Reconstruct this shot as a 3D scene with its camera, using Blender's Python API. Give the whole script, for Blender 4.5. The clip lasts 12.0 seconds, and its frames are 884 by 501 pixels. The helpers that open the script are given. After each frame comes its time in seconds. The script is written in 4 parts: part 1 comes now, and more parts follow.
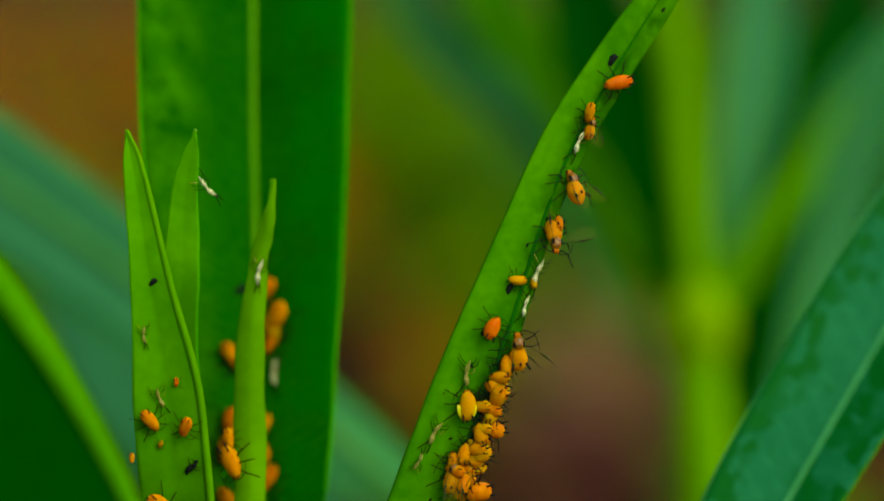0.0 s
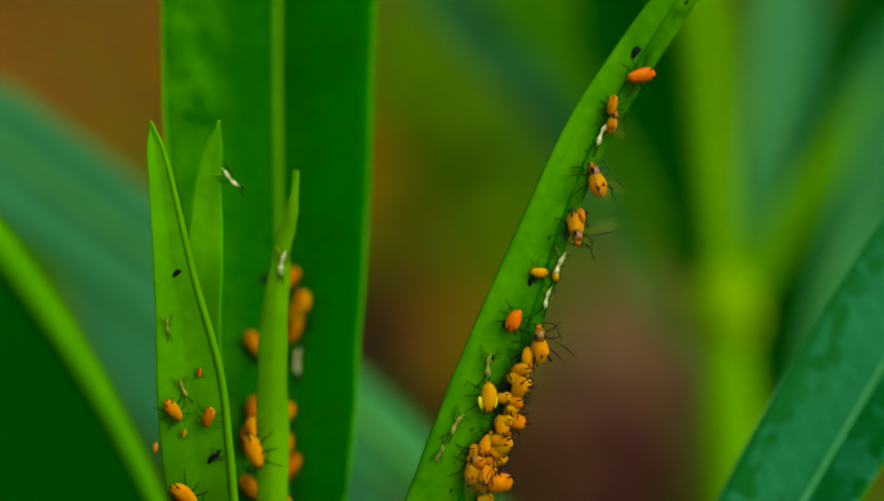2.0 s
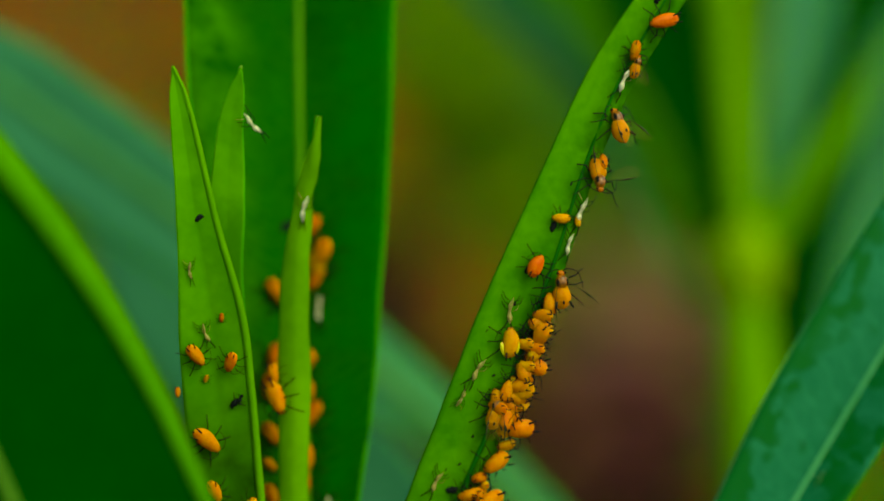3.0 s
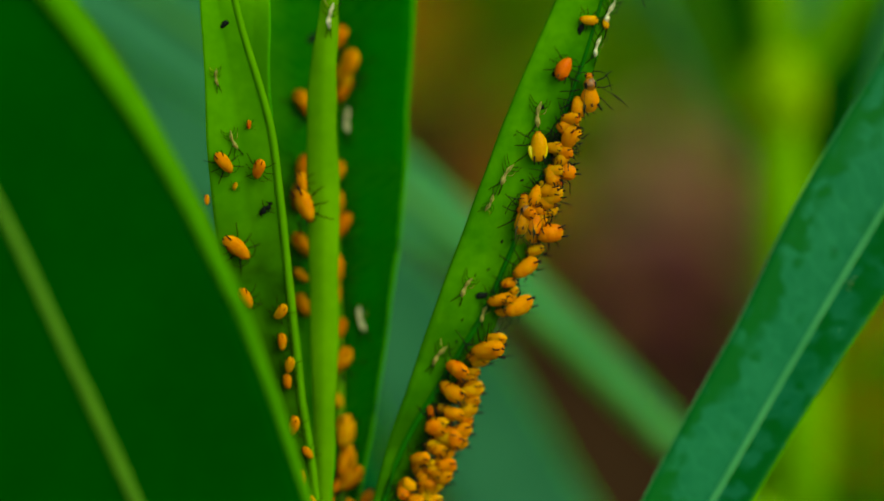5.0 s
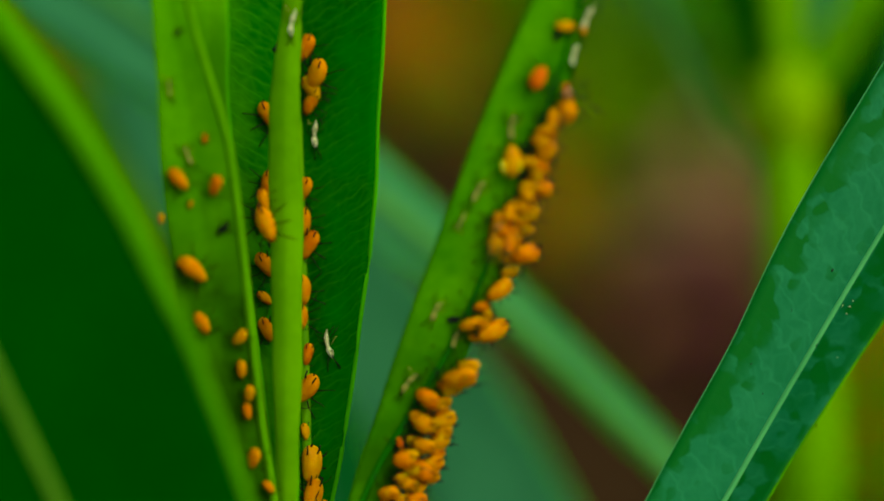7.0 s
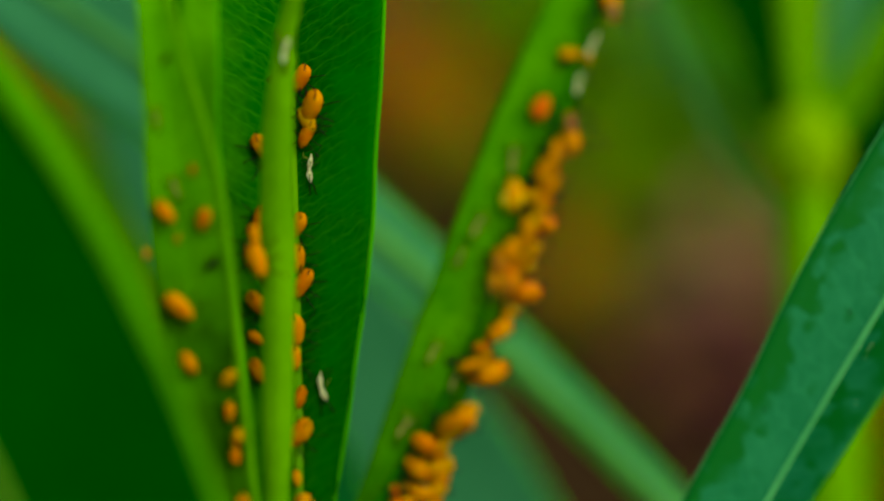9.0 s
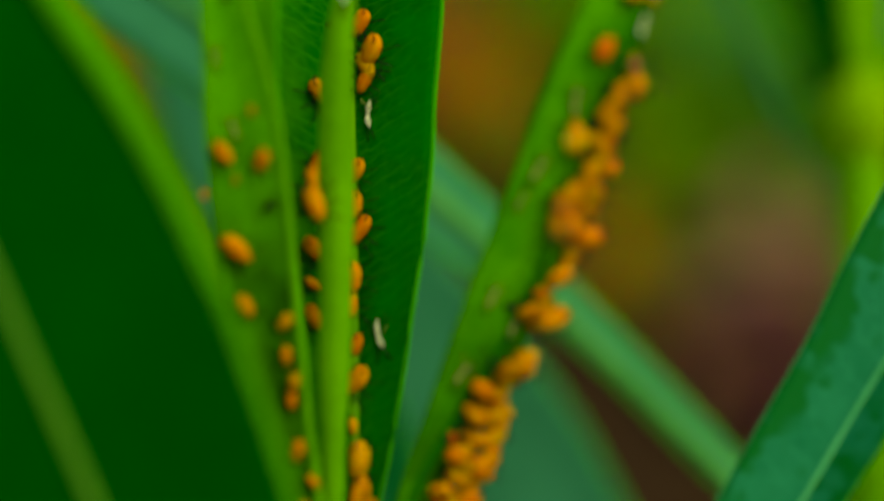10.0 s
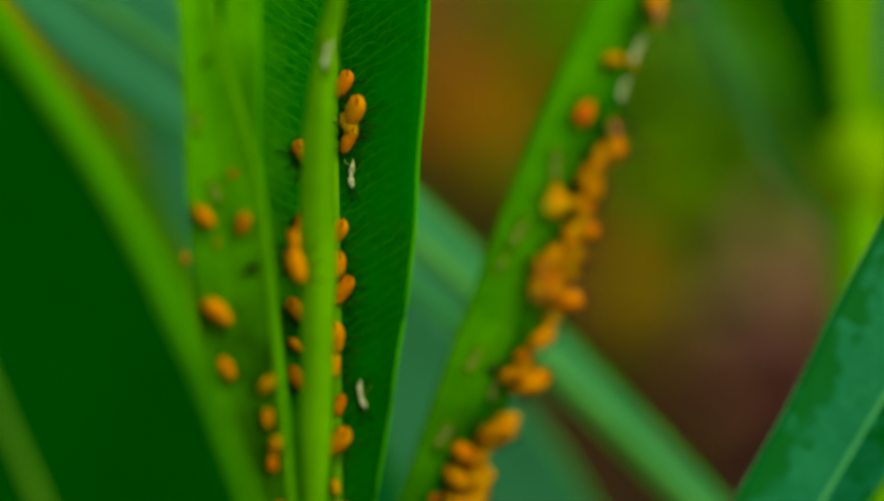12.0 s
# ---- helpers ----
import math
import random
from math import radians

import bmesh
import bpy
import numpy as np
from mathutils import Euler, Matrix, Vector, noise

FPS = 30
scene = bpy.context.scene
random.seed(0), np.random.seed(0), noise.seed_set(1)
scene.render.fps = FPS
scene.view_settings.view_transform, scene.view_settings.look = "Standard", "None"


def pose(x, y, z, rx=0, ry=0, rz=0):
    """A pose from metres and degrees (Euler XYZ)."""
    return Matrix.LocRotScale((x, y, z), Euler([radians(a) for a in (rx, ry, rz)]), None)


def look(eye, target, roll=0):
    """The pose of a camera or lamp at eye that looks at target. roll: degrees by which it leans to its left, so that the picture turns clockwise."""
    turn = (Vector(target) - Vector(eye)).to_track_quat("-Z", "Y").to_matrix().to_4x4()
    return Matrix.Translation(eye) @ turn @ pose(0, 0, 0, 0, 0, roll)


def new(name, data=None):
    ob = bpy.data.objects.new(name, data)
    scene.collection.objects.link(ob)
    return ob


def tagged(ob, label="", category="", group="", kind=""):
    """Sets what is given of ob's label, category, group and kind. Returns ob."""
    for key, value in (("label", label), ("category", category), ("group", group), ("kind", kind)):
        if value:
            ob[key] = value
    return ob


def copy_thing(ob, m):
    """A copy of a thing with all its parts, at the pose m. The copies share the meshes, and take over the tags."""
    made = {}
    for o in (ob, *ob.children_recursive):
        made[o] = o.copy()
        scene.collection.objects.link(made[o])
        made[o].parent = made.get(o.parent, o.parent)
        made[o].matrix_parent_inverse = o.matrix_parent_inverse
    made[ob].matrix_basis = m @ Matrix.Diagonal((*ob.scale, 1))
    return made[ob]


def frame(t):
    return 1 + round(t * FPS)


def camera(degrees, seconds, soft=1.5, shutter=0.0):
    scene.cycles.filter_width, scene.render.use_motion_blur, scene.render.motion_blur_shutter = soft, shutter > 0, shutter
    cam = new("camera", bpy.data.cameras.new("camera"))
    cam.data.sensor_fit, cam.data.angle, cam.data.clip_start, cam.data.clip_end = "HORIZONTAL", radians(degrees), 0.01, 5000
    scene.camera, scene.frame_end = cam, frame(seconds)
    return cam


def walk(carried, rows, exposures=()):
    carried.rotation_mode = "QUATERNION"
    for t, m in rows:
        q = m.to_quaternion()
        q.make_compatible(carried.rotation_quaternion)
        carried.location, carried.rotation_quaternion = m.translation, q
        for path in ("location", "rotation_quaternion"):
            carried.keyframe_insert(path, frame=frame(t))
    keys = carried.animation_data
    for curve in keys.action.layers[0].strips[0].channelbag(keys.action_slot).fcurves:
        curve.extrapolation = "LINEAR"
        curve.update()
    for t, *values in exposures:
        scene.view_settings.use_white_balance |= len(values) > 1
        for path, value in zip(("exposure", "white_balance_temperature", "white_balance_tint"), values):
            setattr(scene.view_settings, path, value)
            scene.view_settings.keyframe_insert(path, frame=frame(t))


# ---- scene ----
from mathutils.bvhtree import BVHTree

# ---- camera: hand-held close-up lens with a shallow depth of field ----
cam = camera(28, 12.0, soft=1.8)
cam.data.dof.use_dof = True
cam.data.dof.focus_distance = 0.1156
cam.data.dof.aperture_fstop = 8.4
walk(cam, [
    (0.0, pose(-0.00240, -0.10643, 0.44525, 75.473, -1.433, -2.764)),
    (0.5, pose(-0.00273, -0.10612, 0.44672, 74.964, -1.593, -2.569)),
    (1.0, pose(-0.00337, -0.10624, 0.44687, 75.164, -1.679, -2.563)),
    (1.5, pose(-0.00226, -0.10635, 0.44565, 74.905, -1.617, -1.732)),
    (2.0, pose(-0.00176, -0.10642, 0.44670, 74.495, -1.376, -1.700)),
    (2.5, pose(-0.00131, -0.10615, 0.44768, 74.165, -1.407, -1.918)),
    (3.0, pose(-0.00224, -0.10683, 0.44502, 73.581, -1.352, -1.223)),
    (3.2, pose(-0.00235, -0.10765, 0.44421, 72.415, -1.118, -0.967)),
    (4.8, pose(-0.00142, -0.10777, 0.44172, 69.428, -0.220, -0.062)),
    (5.0, pose(-0.00120, -0.10810, 0.44031, 69.681, -0.347, -0.095)),
    (5.5, pose(0.00000, -0.10741, 0.43910, 69.997, 0.005, -0.002)),
    (6.0, pose(-0.00050, -0.10533, 0.43902, 70.683, -0.134, 0.546)),
    (6.5, pose(0.00024, -0.10362, 0.43748, 70.547, -0.163, 1.006)),
    (7.0, pose(0.00296, -0.10139, 0.43808, 70.255, 0.122, 0.947)),
    (7.2, pose(0.00320, -0.10100, 0.43737, 70.013, 0.274, 0.864)),
    (9.0, pose(0.00430, -0.09712, 0.43528, 72.131, 0.110, 1.698)),
    (9.5, pose(0.00384, -0.09743, 0.43384, 71.933, -0.063, 2.912)),
    (10.0, pose(0.00316, -0.09675, 0.43221, 71.854, 0.026, 3.114)),
    (10.5, pose(0.00359, -0.09590, 0.43356, 73.717, 0.149, 3.295)),
    (11.0, pose(0.00181, -0.09578, 0.43462, 72.678, 0.391, 3.249)),
    (11.5, pose(0.00292, -0.09608, 0.43389, 72.477, 0.107, 3.536)),
    (12.0, pose(0.00499, -0.09614, 0.43411, 72.806, 0.183, 3.492)),
])

# ---- world and sun: soft daylight in a garden ----
SUN_UP, SUN_TURN = 52.0, 128.0
world = bpy.data.worlds.new("sky")
scene.world = world
world.use_nodes = True
wn = world.node_tree.nodes
sky = wn.new("ShaderNodeTexSky")
sky.sky_type = "NISHITA"
sky.sun_disc = False
sky.sun_elevation = radians(SUN_UP)
sky.sun_rotation = radians(SUN_TURN)
world.node_tree.links.new(sky.outputs[0], wn["Background"].inputs[0])
wn["Background"].inputs[1].default_value = 0.16
sun = new("sun", bpy.data.lights.new("sun", "SUN"))
sun.data.energy = 1.6
sun.data.angle = radians(40)
sun.data.color = (1.0, 0.93, 0.82)
toward_sun = Vector((math.sin(radians(SUN_TURN)) * math.cos(radians(SUN_UP)), math.cos(radians(SUN_TURN)) * math.cos(radians(SUN_UP)), math.sin(radians(SUN_UP))))
sun.matrix_world = look(toward_sun * 10, (0, 0, 0))
scene.view_settings.exposure = 0.78
scene.view_settings.use_white_balance = True
scene.view_settings.white_balance_temperature = 8000
scene.view_settings.white_balance_tint = -22


# ---- materials ----
def mat(name, base, rough=0.5, other=None, scale=400.0, coarse=60.0, bump=0.1, through_light=0.0, metal=0.0,
        sss=0.0, spec=0.5, veins=0.0, vein_colour=None, spread=0.225, vein_mix=0.24):
    """A procedural surface: two scales of colour change, fine relief, and for leaves light that passes through and side veins."""
    m = bpy.data.materials.new(name)
    m.use_nodes = True
    nt = m.node_tree
    n, l = nt.nodes, nt.links
    b = n["Principled BSDF"]
    other = other or [c * 0.7 for c in base]
    co = n.new("ShaderNodeTexCoord")
    fine, big = n.new("ShaderNodeTexNoise"), n.new("ShaderNodeTexNoise")
    fine.inputs["Scale"].default_value, big.inputs["Scale"].default_value = scale, coarse
    fine.inputs["Detail"].default_value = big.inputs["Detail"].default_value = 3
    l.new(co.outputs["Object"], fine.inputs["Vector"])
    l.new(co.outputs["Object"], big.inputs["Vector"])
    add = n.new("ShaderNodeMath")
    add.operation = "MULTIPLY_ADD"
    add.inputs[1].default_value = 0.35
    l.new(fine.outputs["Fac"], add.inputs[0])
    l.new(big.outputs["Fac"], add.inputs[2])
    ramp = n.new("ShaderNodeMapRange")
    ramp.inputs["From Min"].default_value, ramp.inputs["From Max"].default_value = 0.675 - spread, 0.675 + spread
    l.new(add.outputs[0], ramp.inputs["Value"])
    mix = n.new("ShaderNodeMix")
    mix.data_type = "RGBA"
    mix.inputs["A"].default_value, mix.inputs["B"].default_value = (*base, 1), (*other, 1)
    l.new(ramp.outputs[0], mix.inputs["Factor"])
    colour = mix.outputs["Result"]
    height = fine.outputs["Fac"]
    if veins:
        uv = n.new("ShaderNodeUVMap")
        sep = n.new("ShaderNodeSeparateXYZ")
        wob = n.new("ShaderNodeTexNoise")
        wob.inputs["Scale"].default_value = 6.0
        l.new(uv.outputs[0], sep.inputs[0])
        l.new(uv.outputs[0], wob.inputs["Vector"])

        def op(kind, a, bb):
            k = n.new("ShaderNodeMath")
            k.operation = kind
            for i, s in enumerate((a, bb)):
                if isinstance(s, (int, float)):
                    k.inputs[i].default_value = s
                elif s is not None:
                    l.new(s, k.inputs[i])
            return k.outputs[0]
        side = op("ABSOLUTE", sep.outputs["Y"], None)
        run = op("SUBTRACT", sep.outputs["X"], op("MULTIPLY", side, 0.5))
        run = op("ADD", op("MULTIPLY", run, veins), op("MULTIPLY", wob.outputs["Fac"], 1.4))
        saw = op("ABSOLUTE", op("SUBTRACT", op("FRACT", run, None), 0.5), None)
        line = n.new("ShaderNodeMapRange")
        line.inputs["From Min"].default_value, line.inputs["From Max"].default_value = 0.0, 0.13
        line.inputs["To Min"].default_value, line.inputs["To Max"].default_value = vein_mix, 0.0
        l.new(saw, line.inputs["Value"])
        vm = n.new("ShaderNodeMix")
        vm.data_type = "RGBA"
        vm.inputs["B"].default_value = (*(vein_colour or [c * 1.7 for c in base]), 1)
        l.new(line.outputs[0], vm.inputs["Factor"])
        l.new(colour, vm.inputs["A"])
        colour = vm.outputs["Result"]
        net = n.new("ShaderNodeTexVoronoi")
        net.feature = "DISTANCE_TO_EDGE"
        net.inputs["Scale"].default_value = 1.0
        place = n.new("ShaderNodeCombineXYZ")
        l.new(op("MULTIPLY", run, 1.5), place.inputs[0])
        l.new(op("MULTIPLY", sep.outputs["Y"], 9.0), place.inputs[1])
        l.new(place.outputs[0], net.inputs["Vector"])
        web = n.new("ShaderNodeMapRange")
        web.inputs["From Min"].default_value, web.inputs["From Max"].default_value = 0.0, 0.2
        web.inputs["To Min"].default_value, web.inputs["To Max"].default_value = vein_mix * 0.55, 0.0
        l.new(net.outputs["Distance"], web.inputs["Value"])
        nm = n.new("ShaderNodeMix")
        nm.data_type = "RGBA"
        nm.inputs["B"].default_value = vm.inputs["B"].default_value
        l.new(web.outputs[0], nm.inputs["Factor"])
        l.new(colour, nm.inputs["A"])
        colour = nm.outputs["Result"]
        height = op("ADD", height, op("MULTIPLY", op("ADD", line.outputs[0], web.outputs[0]), -0.8))
    l.new(colour, b.inputs["Base Color"])
    b.inputs["Roughness"].default_value = rough
    b.inputs["Metallic"].default_value = metal
    b.inputs["Specular IOR Level"].default_value = spec
    if sss:
        b.inputs["Subsurface Weight"].default_value = sss
        b.inputs["Subsurface Radius"].default_value = (1.0, 0.45, 0.12)
        b.inputs["Subsurface Scale"].default_value = 0.0011
    if bump:
        bp = n.new("ShaderNodeBump")
        bp.inputs["Strength"].default_value = bump
        bp.inputs["Distance"].default_value = 0.0002
        l.new(height, bp.inputs["Height"])
        l.new(bp.outputs[0], b.inputs["Normal"])
    if through_light:
        tr = n.new("ShaderNodeBsdfTranslucent")
        l.new(colour, tr.inputs["Color"])
        mx = n.new("ShaderNodeMixShader")
        mx.inputs[0].default_value = through_light
        l.new(b.outputs[0], mx.inputs[1])
        l.new(tr.outputs[0], mx.inputs[2])
        l.new(mx.outputs[0], n["Material Output"].inputs["Surface"])
    return m


LEAF_DARK = mat("deep green leaf", (0.001, 0.056, 0.0), 0.6, (0.004, 0.09, 0.0), 900, 110, 0.3, spread=0.2, through_light=0.2, spec=0.02, veins=12.0, vein_colour=(0.04, 0.21, 0.004), vein_mix=0.36)
LEAF_NEAR = mat("deep green leaf of an older pair", (0.001, 0.049, 0.0), 0.6, (0.001, 0.037, 0.0), 900, 90, 0.15, through_light=0.12, spec=0.015)
LEAF_YOUNG = mat("young green leaf", (0.12, 0.37, 0.0), 0.55, (0.07, 0.27, 0.0), 1100, 170, 0.2, spread=0.15, through_light=0.35, spec=0.03)
LEAF_PALE = mat("pale young green leaf", (0.155, 0.37, 0.0), 0.55, (0.11, 0.29, 0.0), 1100, 170, 0.2, spread=0.15, through_light=0.35, spec=0.03)
LEAF_LONG = mat("mid green leaf", (0.095, 0.3, 0.0), 0.55, (0.045, 0.2, 0.0), 1300, 240, 0.35, spread=0.13, through_light=0.3, spec=0.03)
LEAF_FAR = mat("pale blue-green leaf", (0.06, 0.26, 0.095), 0.5, (0.045, 0.2, 0.07), 400, 60, 0.1, through_light=0.2, spec=0.12)
LEAF_DEEP = mat("deep blue-green leaf", (0.032, 0.175, 0.065), 0.5, (0.023, 0.13, 0.046), 400, 60, 0.1, through_light=0.2, spec=0.1)
LEAF_MIST = mat("misty green leaf", (0.034, 0.165, 0.034), 0.5, (0.027, 0.125, 0.026), 400, 60, 0.1, through_light=0.3, spec=0.12)
LEAF_BASE = mat("deep bluish green leaf", (0.006, 0.1, 0.014), 0.5, (0.003, 0.07, 0.008), 400, 60, 0.1, through_light=0.15, spec=0.06)
LEAF_LOW = mat("dull blue-green leaf", (0.042, 0.185, 0.072), 0.5, (0.024, 0.125, 0.045), 400, 60, 0.1, through_light=0.2, spec=0.1)
LEAF_OLIVE = mat("olive green leaf", (0.045, 0.19, 0.0), 0.55, (0.03, 0.14, 0.0), 400, 60, 0.1, through_light=0.3, spec=0.03)
# shade on the rear leaves is put into this darker base colour
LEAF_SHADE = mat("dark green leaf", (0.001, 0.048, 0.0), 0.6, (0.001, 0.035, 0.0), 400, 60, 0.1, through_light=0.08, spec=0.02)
MARGIN = mat("pale leaf margin", (0.09, 0.42, 0.004), 0.5, (0.06, 0.34, 0.003), 900, 200, 0.1, through_light=0.3, spec=0.05)
RIB = mat("pale midrib", (0.14, 0.34, 0.008), 0.5, (0.09, 0.26, 0.006), 900, 200, 0.15, through_light=0.2, spec=0.05)
RIB_TEAL = mat("pale blue-green midrib", (0.08, 0.29, 0.085), 0.5, (0.05, 0.225, 0.06), 900, 200, 0.15, spec=0.1)
RIB_BAND = mat("broad light green midrib", (0.085, 0.26, 0.05), 0.5, (0.06, 0.21, 0.035), 400, 90, 0.1, spec=0.05)
NODE = mat("yellow stem joint", (0.22, 0.36, 0.0), 0.5, (0.17, 0.3, 0.0), 300, 90, 0.1, through_light=0.15, spec=0.03)
TIP = mat("pale green leaf tip", (0.3, 0.5, 0.06), 0.5, (0.22, 0.4, 0.03), 900, 200, 0.1, through_light=0.3, spec=0.1)
# sunlight on the near leaf's margin is partly put into this green
RIM = mat("bright leaf margin, sunlight in its green", (0.09, 0.3, 0.0), 0.5, (0.06, 0.23, 0.0), 900, 200, 0.1, through_light=0.3, spec=0.05)
YELLOW_RIM = mat("yellow-green leaf margin", (0.14, 0.37, 0.0), 0.5, (0.1, 0.3, 0.0), 900, 200, 0.1, through_light=0.35, spec=0.05)
DULL_RIB = mat("olive green midrib", (0.07, 0.17, 0.008), 0.5, (0.045, 0.12, 0.006), 900, 200, 0.15, spec=0.05)
# the long leaf's groove shade is put into this dark green
GROOVE_SHADE = mat("midrib green darkened for groove shade", (0.012, 0.11, 0.002), 0.6, (0.008, 0.08, 0.002), 900, 200, 0.15, spec=0.03)
STEM = mat("yellow-green stem", (0.145, 0.33, 0.0), 0.5, (0.11, 0.26, 0.0), 300, 60, 0.1, through_light=0.15, spec=0.03)
SOIL = mat("brown garden soil", (0.034, 0.014, 0.003), 0.95, (0.016, 0.007, 0.002), 45, 6, 0.8, spec=0.05)
ORANGE = mat("amber aphid skin", (0.54, 0.2, 0.0), 0.6, (0.45, 0.14, 0.0), 7, 2.6, 0.4, sss=0.75, spec=0.08, spread=0.2)
YELLOW = mat("yellow aphid skin", (0.55, 0.25, 0.0), 0.55, (0.48, 0.19, 0.0), 7, 2.6, 0.4, sss=0.75, spec=0.1, spread=0.2)
REDDISH = mat("red-orange aphid skin", (0.58, 0.125, 0.0), 0.55, (0.5, 0.08, 0.0), 7, 2.6, 0.4, sss=0.75, spec=0.1, spread=0.2)
DEEP = mat("deep orange aphid skin", (0.53, 0.16, 0.0), 0.6, (0.43, 0.105, 0.0), 7, 2.6, 0.4, sss=0.75, spec=0.08, spread=0.2)
PAD = mat("pale yellow wing pad", (0.85, 0.62, 0.02), 0.35, (0.75, 0.5, 0.01), 7, 2.6, 0.1, sss=0.4, spec=0.4)
DUSK = mat("dusky aphid head", (0.42, 0.12, 0.0), 0.5, (0.2, 0.05, 0.0), 8, 3, 0.2, sss=0.5, spec=0.1, spread=0.2)
BLACK = mat("black aphid limb", (0.004, 0.004, 0.003), 0.5, (0.008, 0.006, 0.004), 2000, 500, 0.1, spec=0.08)
HUSK = mat("papery white husk", (0.88, 0.83, 0.5), 0.4, (0.4, 0.32, 0.08), 9, 4.0, 0.5, through_light=0.25, spec=0.2)
HUSK_TAN = mat("papery tan husk", (0.5, 0.4, 0.08), 0.35, (0.13, 0.1, 0.02), 9, 3.0, 0.5, through_light=0.25, spec=0.3)
SPECK = mat("black dropping", (0.004, 0.006, 0.004), 0.7, (0.01, 0.014, 0.01), 2000, 800, 0.4, spec=0.05)


def sky_sheen_leaf():
    """A leaf with the sky's blue-green sheen put into its colour, green blotches along its margin, a lower half
    darkened for shade, and fine pale side veins.
    """
    m = mat("leaf with sky sheen in its blue-green", (0.007, 0.105, 0.03), 0.5, (0.014, 0.135, 0.044), 1500, 260, 0.12, through_light=0.1, spec=0.08, spread=0.2, veins=5.0, vein_colour=(0.03, 0.2, 0.08))
    n, l = m.node_tree.nodes, m.node_tree.links
    b = n["Principled BSDF"]
    sheen_green = b.inputs["Base Color"].links[0].from_socket
    span = n.new("ShaderNodeUVMap")
    span.uv_map = "Span"
    sep = n.new("ShaderNodeSeparateXYZ")
    l.new(span.outputs[0], sep.inputs[0])
    flat = n.new("ShaderNodeUVMap")
    flat.uv_map = "UVMap"

    def calc(kind, a, c):
        k = n.new("ShaderNodeMath")
        k.operation = kind
        for i, v in enumerate((a, c)):
            if isinstance(v, (int, float)):
                k.inputs[i].default_value = v
            else:
                l.new(v, k.inputs[i])
        return k.outputs[0]
    cells = n.new("ShaderNodeTexVoronoi")
    cells.feature = "SMOOTH_F1"
    cells.inputs["Smoothness"].default_value = 0.45
    cells.inputs["Scale"].default_value = 11.0
    warp = n.new("ShaderNodeTexNoise")
    warp.inputs["Scale"].default_value = 5.0
    warp.inputs["Detail"].default_value = 4
    l.new(flat.outputs[0], warp.inputs["Vector"])
    mixv = n.new("ShaderNodeMix")
    mixv.data_type = "VECTOR"
    mixv.inputs["Factor"].default_value = 0.12
    l.new(flat.outputs[0], mixv.inputs["A"])
    l.new(warp.outputs["Color"], mixv.inputs["B"])
    l.new(mixv.outputs["Result"], cells.inputs["Vector"])
    cut = n.new("ShaderNodeSeparateColor")
    l.new(cells.outputs["Color"], cut.inputs[0])
    # green blotches near the upper half's outer margin; shade painted over the other half
    outer = n.new("ShaderNodeMapRange")
    outer.inputs["From Min"].default_value, outer.inputs["From Max"].default_value = -1.0, -0.35
    outer.inputs["To Min"].default_value, outer.inputs["To Max"].default_value = 0.55, -0.3
    l.new(sep.outputs["Y"], outer.inputs["Value"])
    under = n.new("ShaderNodeMapRange")
    under.inputs["From Min"].default_value, under.inputs["From Max"].default_value = 0.0, 0.12
    under.inputs["To Min"].default_value, under.inputs["To Max"].default_value = 0.0, 0.56
    l.new(sep.outputs["Y"], under.inputs["Value"])
    green_share = calc("ADD", calc("ADD", outer.outputs[0], under.outputs[0]), calc("MULTIPLY", cut.outputs[0], 0.85))
    green_share = calc("ADD", green_share, calc("MULTIPLY", warp.outputs["Fac"], 0.5))
    edge = n.new("ShaderNodeMapRange")
    edge.interpolation_type = "SMOOTHSTEP"
    edge.inputs["From Min"].default_value, edge.inputs["From Max"].default_value = 0.56, 1.12
    l.new(green_share, edge.inputs["Value"])
    bare = n.new("ShaderNodeMix")
    bare.data_type = "RGBA"
    bare.inputs["B"].default_value = (0.004, 0.088, 0.006, 1)
    l.new(edge.outputs[0], bare.inputs["Factor"])
    l.new(sheen_green, bare.inputs["A"])
    l.new(bare.outputs["Result"], b.inputs["Base Color"])
    for node in n:
        if node.type == "BSDF_TRANSLUCENT":
            l.new(bare.outputs["Result"], node.inputs["Color"])
    return m


LEAF_TEAL = sky_sheen_leaf()


